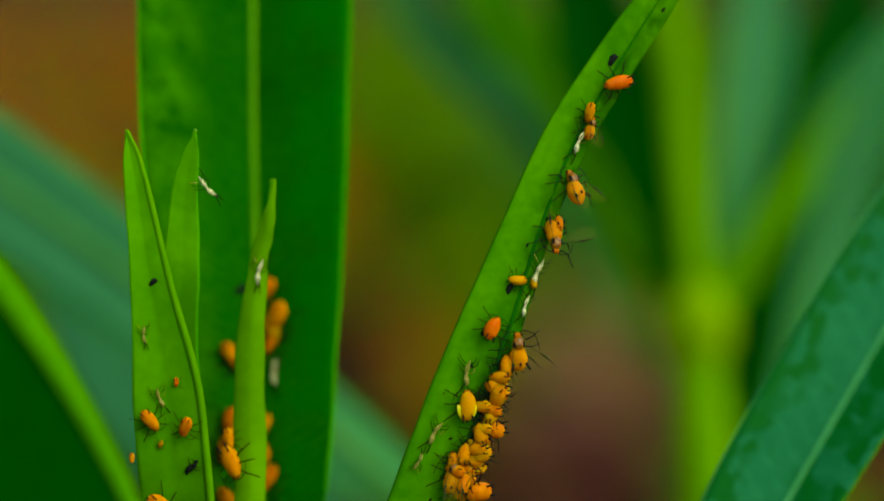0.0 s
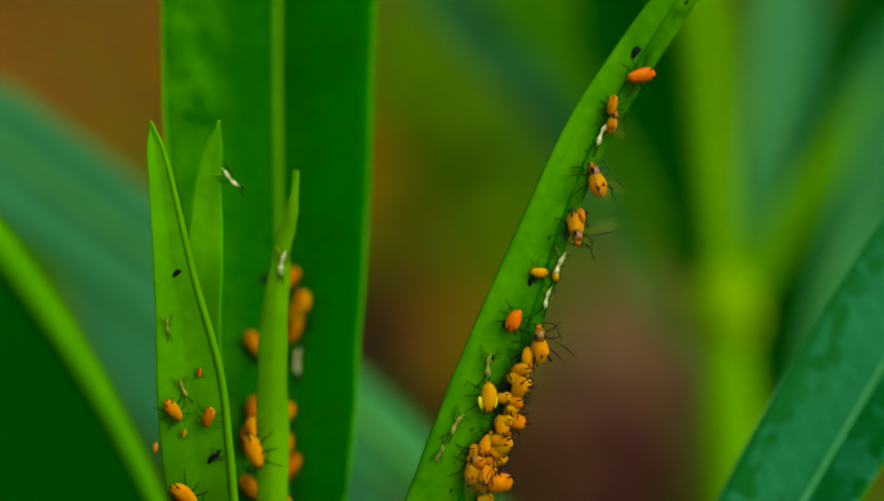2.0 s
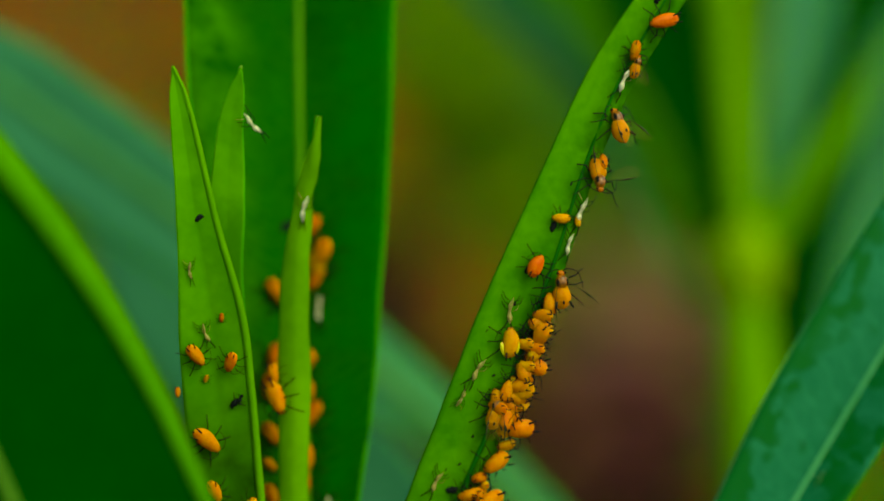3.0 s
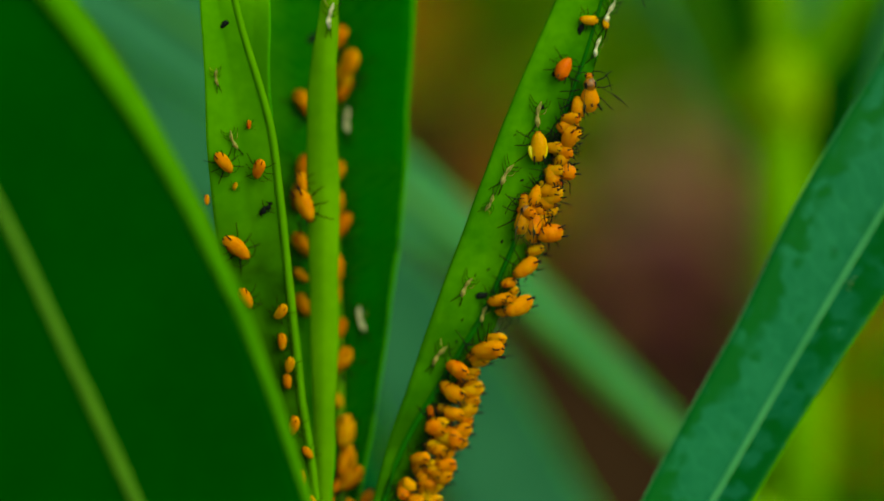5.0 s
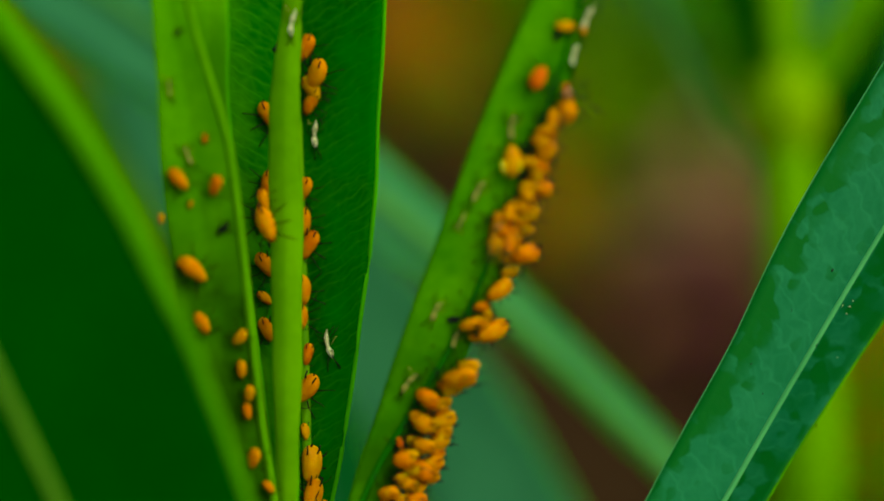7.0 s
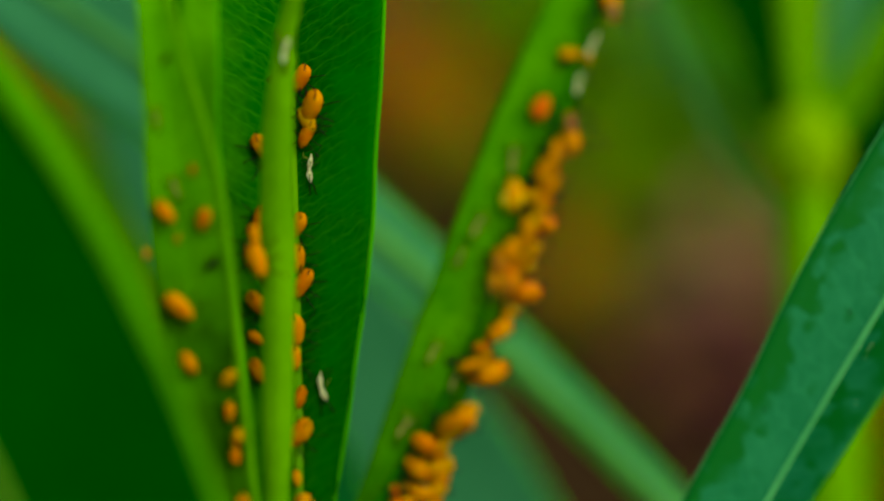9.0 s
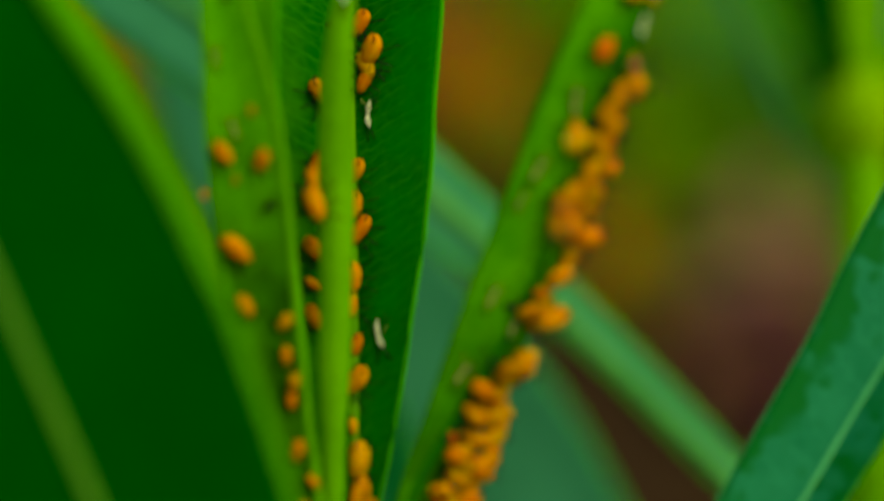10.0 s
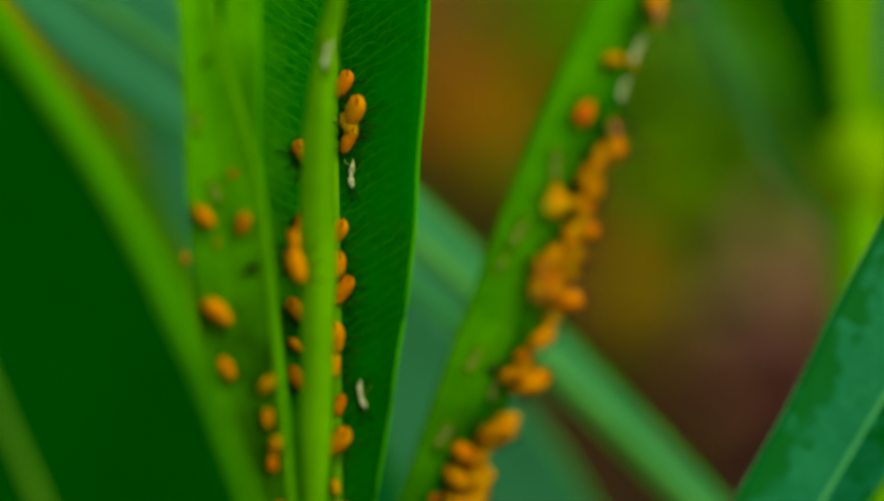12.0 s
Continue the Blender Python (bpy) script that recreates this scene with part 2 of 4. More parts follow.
def paint_light(m, colour, start, end, scale, strength, axis="Y"):
    """Puts light or shade into a leaf's colour as soft blotches of another green, rising between two spans of its width
    (Y) or length (X).
    """
    n, l = m.node_tree.nodes, m.node_tree.links
    b = n["Principled BSDF"]
    before = b.inputs["Base Color"].links[0].from_socket
    span, flat = n.new("ShaderNodeUVMap"), n.new("ShaderNodeUVMap")
    span.uv_map, flat.uv_map = "Span", "UVMap"
    sep = n.new("ShaderNodeSeparateXYZ")
    l.new(span.outputs[0], sep.inputs[0])
    spots = n.new("ShaderNodeTexNoise")
    spots.inputs["Scale"].default_value = scale
    spots.inputs["Detail"].default_value = 3
    l.new(flat.outputs[0], spots.inputs["Vector"])
    across = n.new("ShaderNodeMapRange")
    across.interpolation_type = "SMOOTHSTEP"
    across.inputs["From Min"].default_value, across.inputs["From Max"].default_value = start, end
    l.new(sep.outputs[axis], across.inputs["Value"])
    spread = n.new("ShaderNodeMapRange")
    spread.inputs["From Min"].default_value, spread.inputs["From Max"].default_value = 0.3, 0.65
    l.new(spots.outputs["Fac"], spread.inputs["Value"])
    k = n.new("ShaderNodeMath")
    k.operation = "MULTIPLY"
    l.new(across.outputs[0], k.inputs[0])
    l.new(spread.outputs[0], k.inputs[1])
    k2 = n.new("ShaderNodeMath")
    k2.operation = "MULTIPLY"
    k2.inputs[1].default_value = strength
    l.new(k.outputs[0], k2.inputs[0])
    mix = n.new("ShaderNodeMix")
    mix.data_type = "RGBA"
    mix.inputs["B"].default_value = (*colour, 1)
    l.new(before, mix.inputs["A"])
    l.new(k2.outputs[0], mix.inputs["Factor"])
    l.new(mix.outputs["Result"], b.inputs["Base Color"])
    for node in n:
        if node.type == "BSDF_TRANSLUCENT":
            l.new(mix.outputs["Result"], node.inputs["Color"])


# long leaf: shade along its groove and at its foot, put into the colour
paint_light(LEAF_LONG, (0.014, 0.09, 0.0), -0.6, 0.0, 7.0, 0.8)
paint_light(LEAF_LONG, (0.022, 0.1, 0.0), 0.3, 0.12, 2.0, 0.85, axis="X")
# young leaves: shade in the valley at their foot, put into the colour
paint_light(LEAF_YOUNG, (0.018, 0.072, 0.0), 0.5, 0.32, 3.0, 1.0, axis="X")
paint_light(LEAF_YOUNG, (0.02, 0.08, 0.0), 0.46, 0.3, 1.3, 0.8, axis="X")
# broad leaf: lit outer halves against a shaded midrib, put into the colour
paint_light(LEAF_DARK, (0.042, 0.18, 0.0), -0.3, -0.75, 4.0, 0.95)
paint_light(LEAF_DARK, (0.006, 0.125, 0.0), 0.12, 0.6, 3.0, 0.85)


def wing_material():
    m = bpy.data.materials.new("clear wing membrane")
    m.use_nodes = True
    n, l = m.node_tree.nodes, m.node_tree.links
    b = n["Principled BSDF"]
    b.inputs["Base Color"].default_value = (0.2, 0.15, 0.01, 1)
    b.inputs["Roughness"].default_value = 0.45
    clear = n.new("ShaderNodeBsdfTransparent")
    b.inputs["Specular IOR Level"].default_value = 0.1
    mx = n.new("ShaderNodeMixShader")
    mx.inputs[0].default_value = 0.09
    l.new(clear.outputs[0], mx.inputs[1])
    l.new(b.outputs[0], mx.inputs[2])
    l.new(mx.outputs[0], n["Material Output"].inputs["Surface"])
    return m


WING = wing_material()

# ---- the plant's own frame: millimetres to the side, up along the shoot and away, leaning back by LEAN degrees ----
LEAN, HEIGHT, AWAY = 20.0, 0.40, 114.3
CL, SL = math.cos(radians(LEAN)), math.sin(radians(LEAN))
FRONT = Vector((0, -CL, SL))
UPWARD = Vector((0, SL, CL))


def at(x, y, d):
    return Vector((x, y * SL + (d - AWAY) * CL, y * CL - (d - AWAY) * SL)) / 1000 + Vector((0, 0, HEIGHT))


def part(name, bm, material, parent=None, label="", smooth=True):
    """Links a bmesh, given in the parent's own space, as one mesh object."""
    me = bpy.data.meshes.new(name)
    if smooth:
        for f in bm.faces:
            f.smooth = True
    bm.to_mesh(me)
    bm.free()
    me.materials.append(material)
    ob = new(name, me)
    ob.parent = parent
    if label:
        ob["label"] = label
    return ob


def empty(name, place, label, category, group="", kind=""):
    ob = new(name)
    ob.empty_display_size = 0.002
    ob.location = place
    return tagged(ob, label, category, group, kind)


def spline(points, n):
    """Points of a smooth curve through the given ones."""
    pts = [2 * points[0] - points[1], *points, 2 * points[-1] - points[-2]]
    out = []
    for k in range(n + 1):
        u = k / n * (len(points) - 1)
        i = min(int(u), len(points) - 2)
        t = u - i
        a, b, c, d = pts[i:i + 4]
        out.append(0.5 * (2 * b + (c - a) * t + (2 * a - 5 * b + 4 * c - d) * t * t + (3 * b - a - 3 * c + d) * t ** 3))
    return out


def value(row, u):
    """A value along a leaf from a few evenly spaced ones."""
    if isinstance(row, (int, float)):
        return row
    if callable(row):
        return row(u)
    f = u * (len(row) - 1)
    i = min(int(f), len(row) - 2)
    t = f - i
    a, b, c, d = row[max(i - 1, 0)], row[i], row[i + 1], row[min(i + 2, len(row) - 1)]
    smooth = 0.5 * (2 * b + (c - a) * t + (2 * a - 5 * b + 4 * c - d) * t * t + (3 * b - a - 3 * c + d) * t ** 3)
    return max(min(smooth, max(b, c)), min(b, c))


def tube(bm, pts, radius, sides=6, squash=1.0, normal=None):
    """A round bar along pts; radius is a number or a list."""
    rings = []
    n = len(pts)
    for i, p in enumerate(pts):
        t = (pts[min(i + 1, n - 1)] - pts[max(i - 1, 0)]).normalized()
        ref = normal or (Vector((0, 0, 1)) if abs(t.z) < 0.9 else Vector((1, 0, 0)))
        a = t.cross(ref).normalized()
        b = a.cross(t)
        r = value(radius, i / max(n - 1, 1))
        rings.append([bm.verts.new(p + (a * math.cos(k * 2 * math.pi / sides) + b * math.sin(k * 2 * math.pi / sides) * squash) * r)
                      for k in range(sides)])
    for r0, r1 in zip(rings, rings[1:]):
        for k in range(sides):
            bm.faces.new((r0[k], r0[(k + 1) % sides], r1[(k + 1) % sides], r1[k]))
    bm.faces.new(rings[0][::-1])
    bm.faces.new(rings[-1])


def leaf(plant, spine, left, right, fold_left, fold_right, material, rib=0.3, rib_material=None, edge=0.14, bend=0.0, thick=0.22,
         wave=0.15, label="", steps=56, across=8, edge_material=None, edge_sides=(-1, 1), tip=False, other_edge=None):
    """A long leaf from base to tip: a blade of two halves that fold up from the midrib, a midrib and a margin on either side.
    Returns a search tree of the blade, for what sits on it."""
    base = plant.location.copy()
    pts = spline([at(*p) for p in spine], steps)
    bm = bmesh.new()
    uv = bm.loops.layers.uv.new("UVMap")
    uv2 = bm.loops.layers.uv.new("Span")
    grid, coords, spans = [], {}, {}
    length = 0.0
    edges = {-1: [], 1: []}
    seed = len(bpy.data.objects) * 3.7
    normals = []
    for i, p in enumerate(pts):
        u = i / steps
        t = (pts[min(i + 1, steps)] - pts[max(i - 1, 0)]).normalized()
        n = (FRONT - FRONT.dot(t) * t).normalized()
        s = t.cross(n)
        normals.append(n)
        if i:
            length += (p - pts[i - 1]).length
        row = []
        for k in range(-across, across + 1):
            v = abs(k) / across
            w = value(left if k < 0 else right, u) / 1000
            a = radians(value(fold_left if k < 0 else fold_right, u))
            side = -1 if k < 0 else 1
            ripple = noise.noise(Vector((u * 9, side * 5, seed))) * wave / 1000 * v * v
            q = p + (s * side * math.cos(a) + n * math.sin(a)) * w * v + n * (bend * w * v * v + ripple)
            q = q + s * side * noise.noise(Vector((u * 16, side * 3, seed + 9))) * wave * 0.5 / 1000 * v
            vert = bm.verts.new(q - base)
            coords[vert] = (length * 100, side * w * v * 100)
            spans[vert] = (u, side * v)
            row.append(vert)
            if abs(k) == across:
                edges[side].append(q - base)
        grid.append(row)
    for r0, r1 in zip(grid, grid[1:]):
        for k in range(2 * across):
            f = bm.faces.new((r0[k], r0[k + 1], r1[k + 1], r1[k]))
            for lp in f.loops:
                lp[uv].uv = coords[lp.vert]
                lp[uv2].uv = spans[lp.vert]
    tree_bm = bm.copy()
    bmesh.ops.translate(tree_bm, verts=tree_bm.verts, vec=base)
    tree = BVHTree.FromBMesh(tree_bm)
    tree_bm.free()
    blade = part("leaf", bm, material, plant, label)
    mod = blade.modifiers.new("thickness", "SOLIDIFY")
    mod.thickness, mod.offset = thick / 1000, 0.0
    if rib:
        b2 = bmesh.new()
        ridge = rib if isinstance(rib, list) else [rib, rib * 0.9, rib * 0.7, rib * 0.2]
        tube(b2, [p - base + n * 0.00005 for p, n in zip(pts, normals)], [r / 1000 for r in ridge], 8)
        part("midrib", b2, rib_material or RIB, blade, "raised bar along the midrib")
    if edge:
        for side in edge_sides:
            b3 = bmesh.new()
            rim = edge if isinstance(edge, list) else [edge, edge, edge * 0.8, edge * 0.4]
            tube(b3, edges[side], [r / 1000 for r in rim], 6)
            part("margin", b3, edge_material or MARGIN, blade, "thin pale leaf margin")
    if other_edge:
        b5 = bmesh.new()
        tube(b5, edges[-1], other_edge[0] / 1000, 6)
        part("margin", b5, other_edge[1], blade, "fine pale leaf margin")
    if tip:
        b4 = bmesh.new()
        end = [p - base for p in pts]
        tube(b4, [end[-2].lerp(end[-1], u) for u in (0.2, 0.6, 1.0, 1.25)], [0.00012, 0.0001, 0.00007, 0.00003], 7)
        part("leaf_tip", b4, TIP, blade, "pale leaf tip")
    return tree


def ground_under(p):
    return Vector((p.x, p.y, 0))


def stem(plant, points, radius, material, name="stem"):
    bm = bmesh.new()
    base = plant.location
    low = [points[0].lerp(points[1], u) for u in (0.0, 0.5, 0.75, 0.88, 0.95)]
    tube(bm, [p - base for p in spline(low + points[1:], 60)], radius, 14)
    return part(name, bm, material, plant)


# ---- ground ----
def make_ground():
    bm = bmesh.new()
    rings = [0.0, 0.4, 0.8, 1.2, 1.6, 2.0, 2.5, 3.2, 4.5, 8, 20, 80, 400]
    prev = None
    for r in rings:
        if r == 0:
            prev = [bm.verts.new((0, 1, 0))]
            continue
        cur = []
        for k in range(48):
            a = k / 48 * 2 * math.pi
            x, y = r * math.cos(a), 1 + r * math.sin(a)
            cur.append(bm.verts.new((x, y, 0.012 * noise.noise(Vector((x * 4, y * 4, 0))) if r < 5 else 0)))
        for k in range(48):
            if len(prev) == 1:
                bm.faces.new((prev[0], cur[k], cur[(k + 1) % 48]))
            else:
                bm.faces.new((prev[k], cur[k], cur[(k + 1) % 48], prev[(k + 1) % 48]))
        prev = cur
    ob = part("ground", bm, SOIL)
    tagged(ob, "dark brown bare garden soil between the plants", "ground", kind="structure")


make_ground()

# ---- the shoot with the insects ----
root = at(*(-6.9, -20.9, 118.0))
shoot = empty("milkweed_shoot", ground_under(root), "upright green milkweed shoot with narrow leaves, infested with orange aphids", "plant")
stem(shoot, [ground_under(root), root], [0.0032, 0.003, 0.0024], STEM)

TREE = {}
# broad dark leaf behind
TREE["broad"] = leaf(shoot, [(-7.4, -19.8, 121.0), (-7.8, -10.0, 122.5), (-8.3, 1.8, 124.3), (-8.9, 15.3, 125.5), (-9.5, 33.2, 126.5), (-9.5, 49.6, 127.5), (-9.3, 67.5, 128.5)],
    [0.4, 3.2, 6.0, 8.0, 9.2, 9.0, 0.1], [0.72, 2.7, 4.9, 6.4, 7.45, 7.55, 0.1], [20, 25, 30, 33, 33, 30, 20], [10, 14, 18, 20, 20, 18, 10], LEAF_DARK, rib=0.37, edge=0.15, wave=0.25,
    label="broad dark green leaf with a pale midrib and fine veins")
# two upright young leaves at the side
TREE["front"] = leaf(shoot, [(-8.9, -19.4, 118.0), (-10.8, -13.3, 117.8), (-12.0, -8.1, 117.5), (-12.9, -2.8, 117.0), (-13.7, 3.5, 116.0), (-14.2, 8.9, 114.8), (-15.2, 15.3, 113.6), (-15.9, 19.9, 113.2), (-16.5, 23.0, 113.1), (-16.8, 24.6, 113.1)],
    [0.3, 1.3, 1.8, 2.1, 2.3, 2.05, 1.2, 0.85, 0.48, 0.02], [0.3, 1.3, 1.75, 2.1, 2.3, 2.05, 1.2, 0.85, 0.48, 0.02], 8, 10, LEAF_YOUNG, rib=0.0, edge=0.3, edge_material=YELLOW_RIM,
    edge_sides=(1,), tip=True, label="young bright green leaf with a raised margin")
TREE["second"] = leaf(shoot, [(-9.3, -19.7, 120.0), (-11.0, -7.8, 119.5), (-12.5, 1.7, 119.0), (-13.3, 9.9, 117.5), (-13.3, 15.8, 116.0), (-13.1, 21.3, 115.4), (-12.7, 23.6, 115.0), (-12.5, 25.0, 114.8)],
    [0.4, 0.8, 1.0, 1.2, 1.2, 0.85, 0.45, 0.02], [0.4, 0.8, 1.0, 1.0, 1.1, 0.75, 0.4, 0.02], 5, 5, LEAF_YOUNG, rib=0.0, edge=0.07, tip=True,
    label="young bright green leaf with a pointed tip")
# narrow folded leaf in the middle
TREE["narrow"] = leaf(shoot, [(-8.6, -19.4, 118.0), (-8.7, -9.6, 118.2), (-8.7, 1.7, 118.2), (-8.8, 9.9, 117.8), (-8.4, 15.8, 117.2), (-7.7, 19.2, 116.2), (-7.4, 21.9, 115.9)],
    [0.5, 0.6, 1.0, 1.0, 0.55, 0.35, 0.02], [0.4, 0.75, 0.9, 0.8, 0.55, 0.3, 0.02], -10, -5, LEAF_PALE, rib=0.0, edge=0.12, thick=0.4, tip=True, wave=0.3, bend=-0.3,
    label="narrow folded young leaf, bright green")
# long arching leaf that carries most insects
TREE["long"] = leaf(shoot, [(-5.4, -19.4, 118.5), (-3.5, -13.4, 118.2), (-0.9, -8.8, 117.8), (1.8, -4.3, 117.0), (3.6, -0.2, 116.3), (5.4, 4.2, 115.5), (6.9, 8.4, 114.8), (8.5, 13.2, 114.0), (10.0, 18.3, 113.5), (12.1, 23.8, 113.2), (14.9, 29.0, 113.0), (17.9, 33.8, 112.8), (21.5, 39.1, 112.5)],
    [0.6, 0.9, 2.0, 3.1, 3.4, 3.6, 3.55, 3.2, 2.5, 2.15, 1.75, 1.3, 0.02], [1.3, 1.8, 1.6, 1.3, 1.2, 1.15, 1.05, 0.95, 0.95, 1.1, 1.35, 1.4, 0.02], 9, -35, LEAF_LONG, rib=[0.26, 0.26, 0.22, 0.18, 0.15, 0.13, 0.1, 0.04], rib_material=GROOVE_SHADE, edge=0.1, edge_material=LEAF_LONG, bend=0.16,
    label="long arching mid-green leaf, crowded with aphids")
# big dark leaf close to the lens
# its margin bar widens upward, partly standing in for light caught there
TREE["near"] = leaf(shoot, [(-7.0, -53.6, 128.0), (-9.4, -42.0, 115.0), (-13.5, -28.1, 105.5), (-18.8, -14.6, 103.5), (-22.3, -6.2, 102.0), (-26.5, 3.0, 101.3), (-31.5, 12.0, 101.0), (-38.0, 22.0, 102.0), (-44.0, 32.0, 103.0)],
    [0.5, 3, 7.0, 9.6, 10.2, 9.5, 8.0, 5.5, 0.1], [0.5, 3, 8.2, 9.6, 10.0, 9.5, 8.2, 6.2, 0.1], 6, -8, LEAF_NEAR, rib=0.5, rib_material=DULL_RIB, edge=[0.3, 0.3, 0.33, 0.38, 0.5, 0.75, 1.0, 1.15, 0.3], edge_material=RIM, thick=0.35,
    label="large dark green leaf with a bright margin")
# blue-green leaf at the other side
TREE["blue"] = leaf(shoot, [(-7.0, -50.3, 127.0), (1.4, -41.0, 122.0), (10.5, -28.8, 120.0), (17.9, -17.1, 121.0), (23.55, -7.4, 121.5), (29.6, 2.7, 122.0), (37.9, 16.0, 123.0), (46.3, 28.5, 124.0), (55.3, 40.2, 125.0)],
    [0.5, 2, 3.7, 4.5, 4.85, 5.7, 5.8, 4.2, 0.1], [0.5, 1.7, 2.2, 2.5, 2.9, 3.7, 4.4, 3.3, 0.1], 8, 40, LEAF_TEAL, rib=0.27, rib_material=RIB_TEAL, edge=0.11, edge_material=RIM, edge_sides=(1,), other_edge=(0.06, RIB_TEAL),
    label="blue-green leaf with a pale midrib, tilted outward")

# ---- blurred plants behind ----
node_at = at(*(35.1, 16.0, 188.0))
behind = empty("milkweed_plant", ground_under(node_at), "yellow-green milkweed plant with blue-green leaves behind the shoot", "plant", "plants behind")
stem(behind, [ground_under(node_at), at(*(37.6, -17.9, 189.0)), at(*(36.0, 3.0, 188.0)), node_at, at(*(34.0, 30.3, 188.0)), at(*(30.5, 77.7, 188.0))], [0.0040, 0.0040, 0.0039, 0.0036, 0.0023, 0.0020], STEM)


bm = bmesh.new()
bmesh.ops.create_icosphere(bm, subdivisions=3, radius=0.0041)
bmesh.ops.scale(bm, verts=bm.verts, vec=(1, 1, 1.35))
bmesh.ops.translate(bm, verts=bm.verts, vec=node_at - behind.location)
part("stem_node", bm, NODE, behind, "swollen yellow joint of the stem")


def back_leaf(plant, spine, half, material, fold=12, rib=0.4, rib_material=None, label="", edge=0.2, other=None):
    leaf(plant, spine, other or half, half, fold, fold, material, rib=rib, rib_material=rib_material, edge=edge, label=label, steps=36, across=4)


back_leaf(behind, [(34.4, 15.9, 187.0), (38.8, 21.0, 186.0), (42.6, 27.5, 184.0), (46.1, 33.5, 183.0), (50.2, 41.2, 182.0)], [1.4, 1.8, 1.5, 1.1, 0.1], STEM, label="yellow-green leaf stalk")
back_leaf(behind, [(45.3, 28.8, 190.0), (50.5, 38.3, 190.0), (56.0, 45.8, 189.0), (68.0, 59.2, 188.0)], [0.8, 2.2, 2.6, 0.1], LEAF_DEEP, label="pale blue-green leaf")
back_leaf(behind, [(38.1, 21.3, 190.0), (41.4, 35.5, 193.0), (44.1, 50.3, 196.0), (47.0, 75.6, 200.0)], [0.8, 2.8, 3.6, 0.1], LEAF_DEEP, label="pale blue-green leaf")
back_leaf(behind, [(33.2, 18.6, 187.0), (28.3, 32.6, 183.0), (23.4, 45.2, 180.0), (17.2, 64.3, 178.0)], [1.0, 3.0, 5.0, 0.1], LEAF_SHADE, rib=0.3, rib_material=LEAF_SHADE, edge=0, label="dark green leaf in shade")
back_leaf(behind, [(33.7, 18.8, 190.0), (23.8, 36.3, 192.0), (15.2, 49.3, 194.0), (6.3, 66.6, 196.0)], [1.2, 3.2, 3.6, 0.1], LEAF_OLIVE, label="olive green leaf")
back_leaf(behind, [(33.5, 9.0, 186.0), (26.7, 14.2, 179.0), (23.5, 21.5, 180.0), (20.0, 29.5, 183.0), (16.8, 37.2, 188.0), (8.0, 49.2, 197.0), (-2.7, 63.9, 206.0)], [0.3, 0.4, 0.5, 0.8, 1.9, 3.2, 0.1], LEAF_MIST, fold=4, rib=0.3, rib_material=LEAF_MIST, edge=0, label="pale blue-green leaf")
back_leaf(behind, [(46.9, 5.4, 200.0), (53.5, 23.9, 204.0), (59.7, 41.1, 206.0), (67.6, 61.8, 208.0)], [1.0, 3.0, 3.2, 0.1], LEAF_DEEP, label="pale grey-green leaf")
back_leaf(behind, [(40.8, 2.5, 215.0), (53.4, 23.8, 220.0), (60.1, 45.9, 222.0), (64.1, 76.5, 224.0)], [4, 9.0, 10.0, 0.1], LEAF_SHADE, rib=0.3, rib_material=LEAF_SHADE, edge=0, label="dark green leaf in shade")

low_at = at(*(29.2, -24.3, 168.0))
lower = empty("milkweed_plant", ground_under(low_at), "low milkweed plant with long blue-green leaves", "plant", "plants behind")
stem(lower, [ground_under(low_at), low_at], [0.003, 0.0025], STEM)
back_leaf(lower, [(28.6, -25.2, 168.0), (20.3, -17.2, 166.0), (5.6, -3.2, 164.0), (-7.4, 8.0, 162.0), (-24.6, 20.6, 160.0), (-36.8, 29.2, 160.0), (-55.2, 43.0, 160.0)], [0.8, 2.0, 2.7, 3.4, 4.6, 5.0, 0.1], LEAF_FAR, other=[0.5, 1.1, 1.4, 3.8, 5.4, 5.0, 0.1], fold=5, rib=[0.9, 0.95, 0.95, 0.9, 0.7, 0.6, 0.1], rib_material=RIB_BAND, label="long pale blue-green leaf with a light midrib")
back_leaf(lower, [(9.0, -72.0, 168.0), (-1.0, -58.0, 170.0), (-6.0, -42.0, 171.0), (-9.0, -29.0, 172.0), (-12.0, -15.0, 173.0), (-15.0, -2.0, 174.0)], [0.6, 3.5, 5.0, 5.2, 4.5, 0.1], LEAF_BASE, fold=6, rib=0.4, rib_material=LEAF_LOW, label="dark green leaf rising behind the shoot")
back_leaf(lower, [(30.0, -40.5, 173.0), (20.9, -36.4, 180.0), (12.8, -27.0, 186.0), (1.0, -11.7, 188.0), (-18.2, 6.2, 188.0), (-27.1, 13.4, 188.0), (-37.9, 24.2, 188.0)], [0.6, 1.0, 2.4, 4.4, 6.5, 6, 0.1], LEAF_LOW, other=[1.0, 6, 10.0, 10.5, 9, 6.5, 0.1], fold=4, rib=0.3, rib_material=LEAF_LOW, label="long pale blue-green leaf")


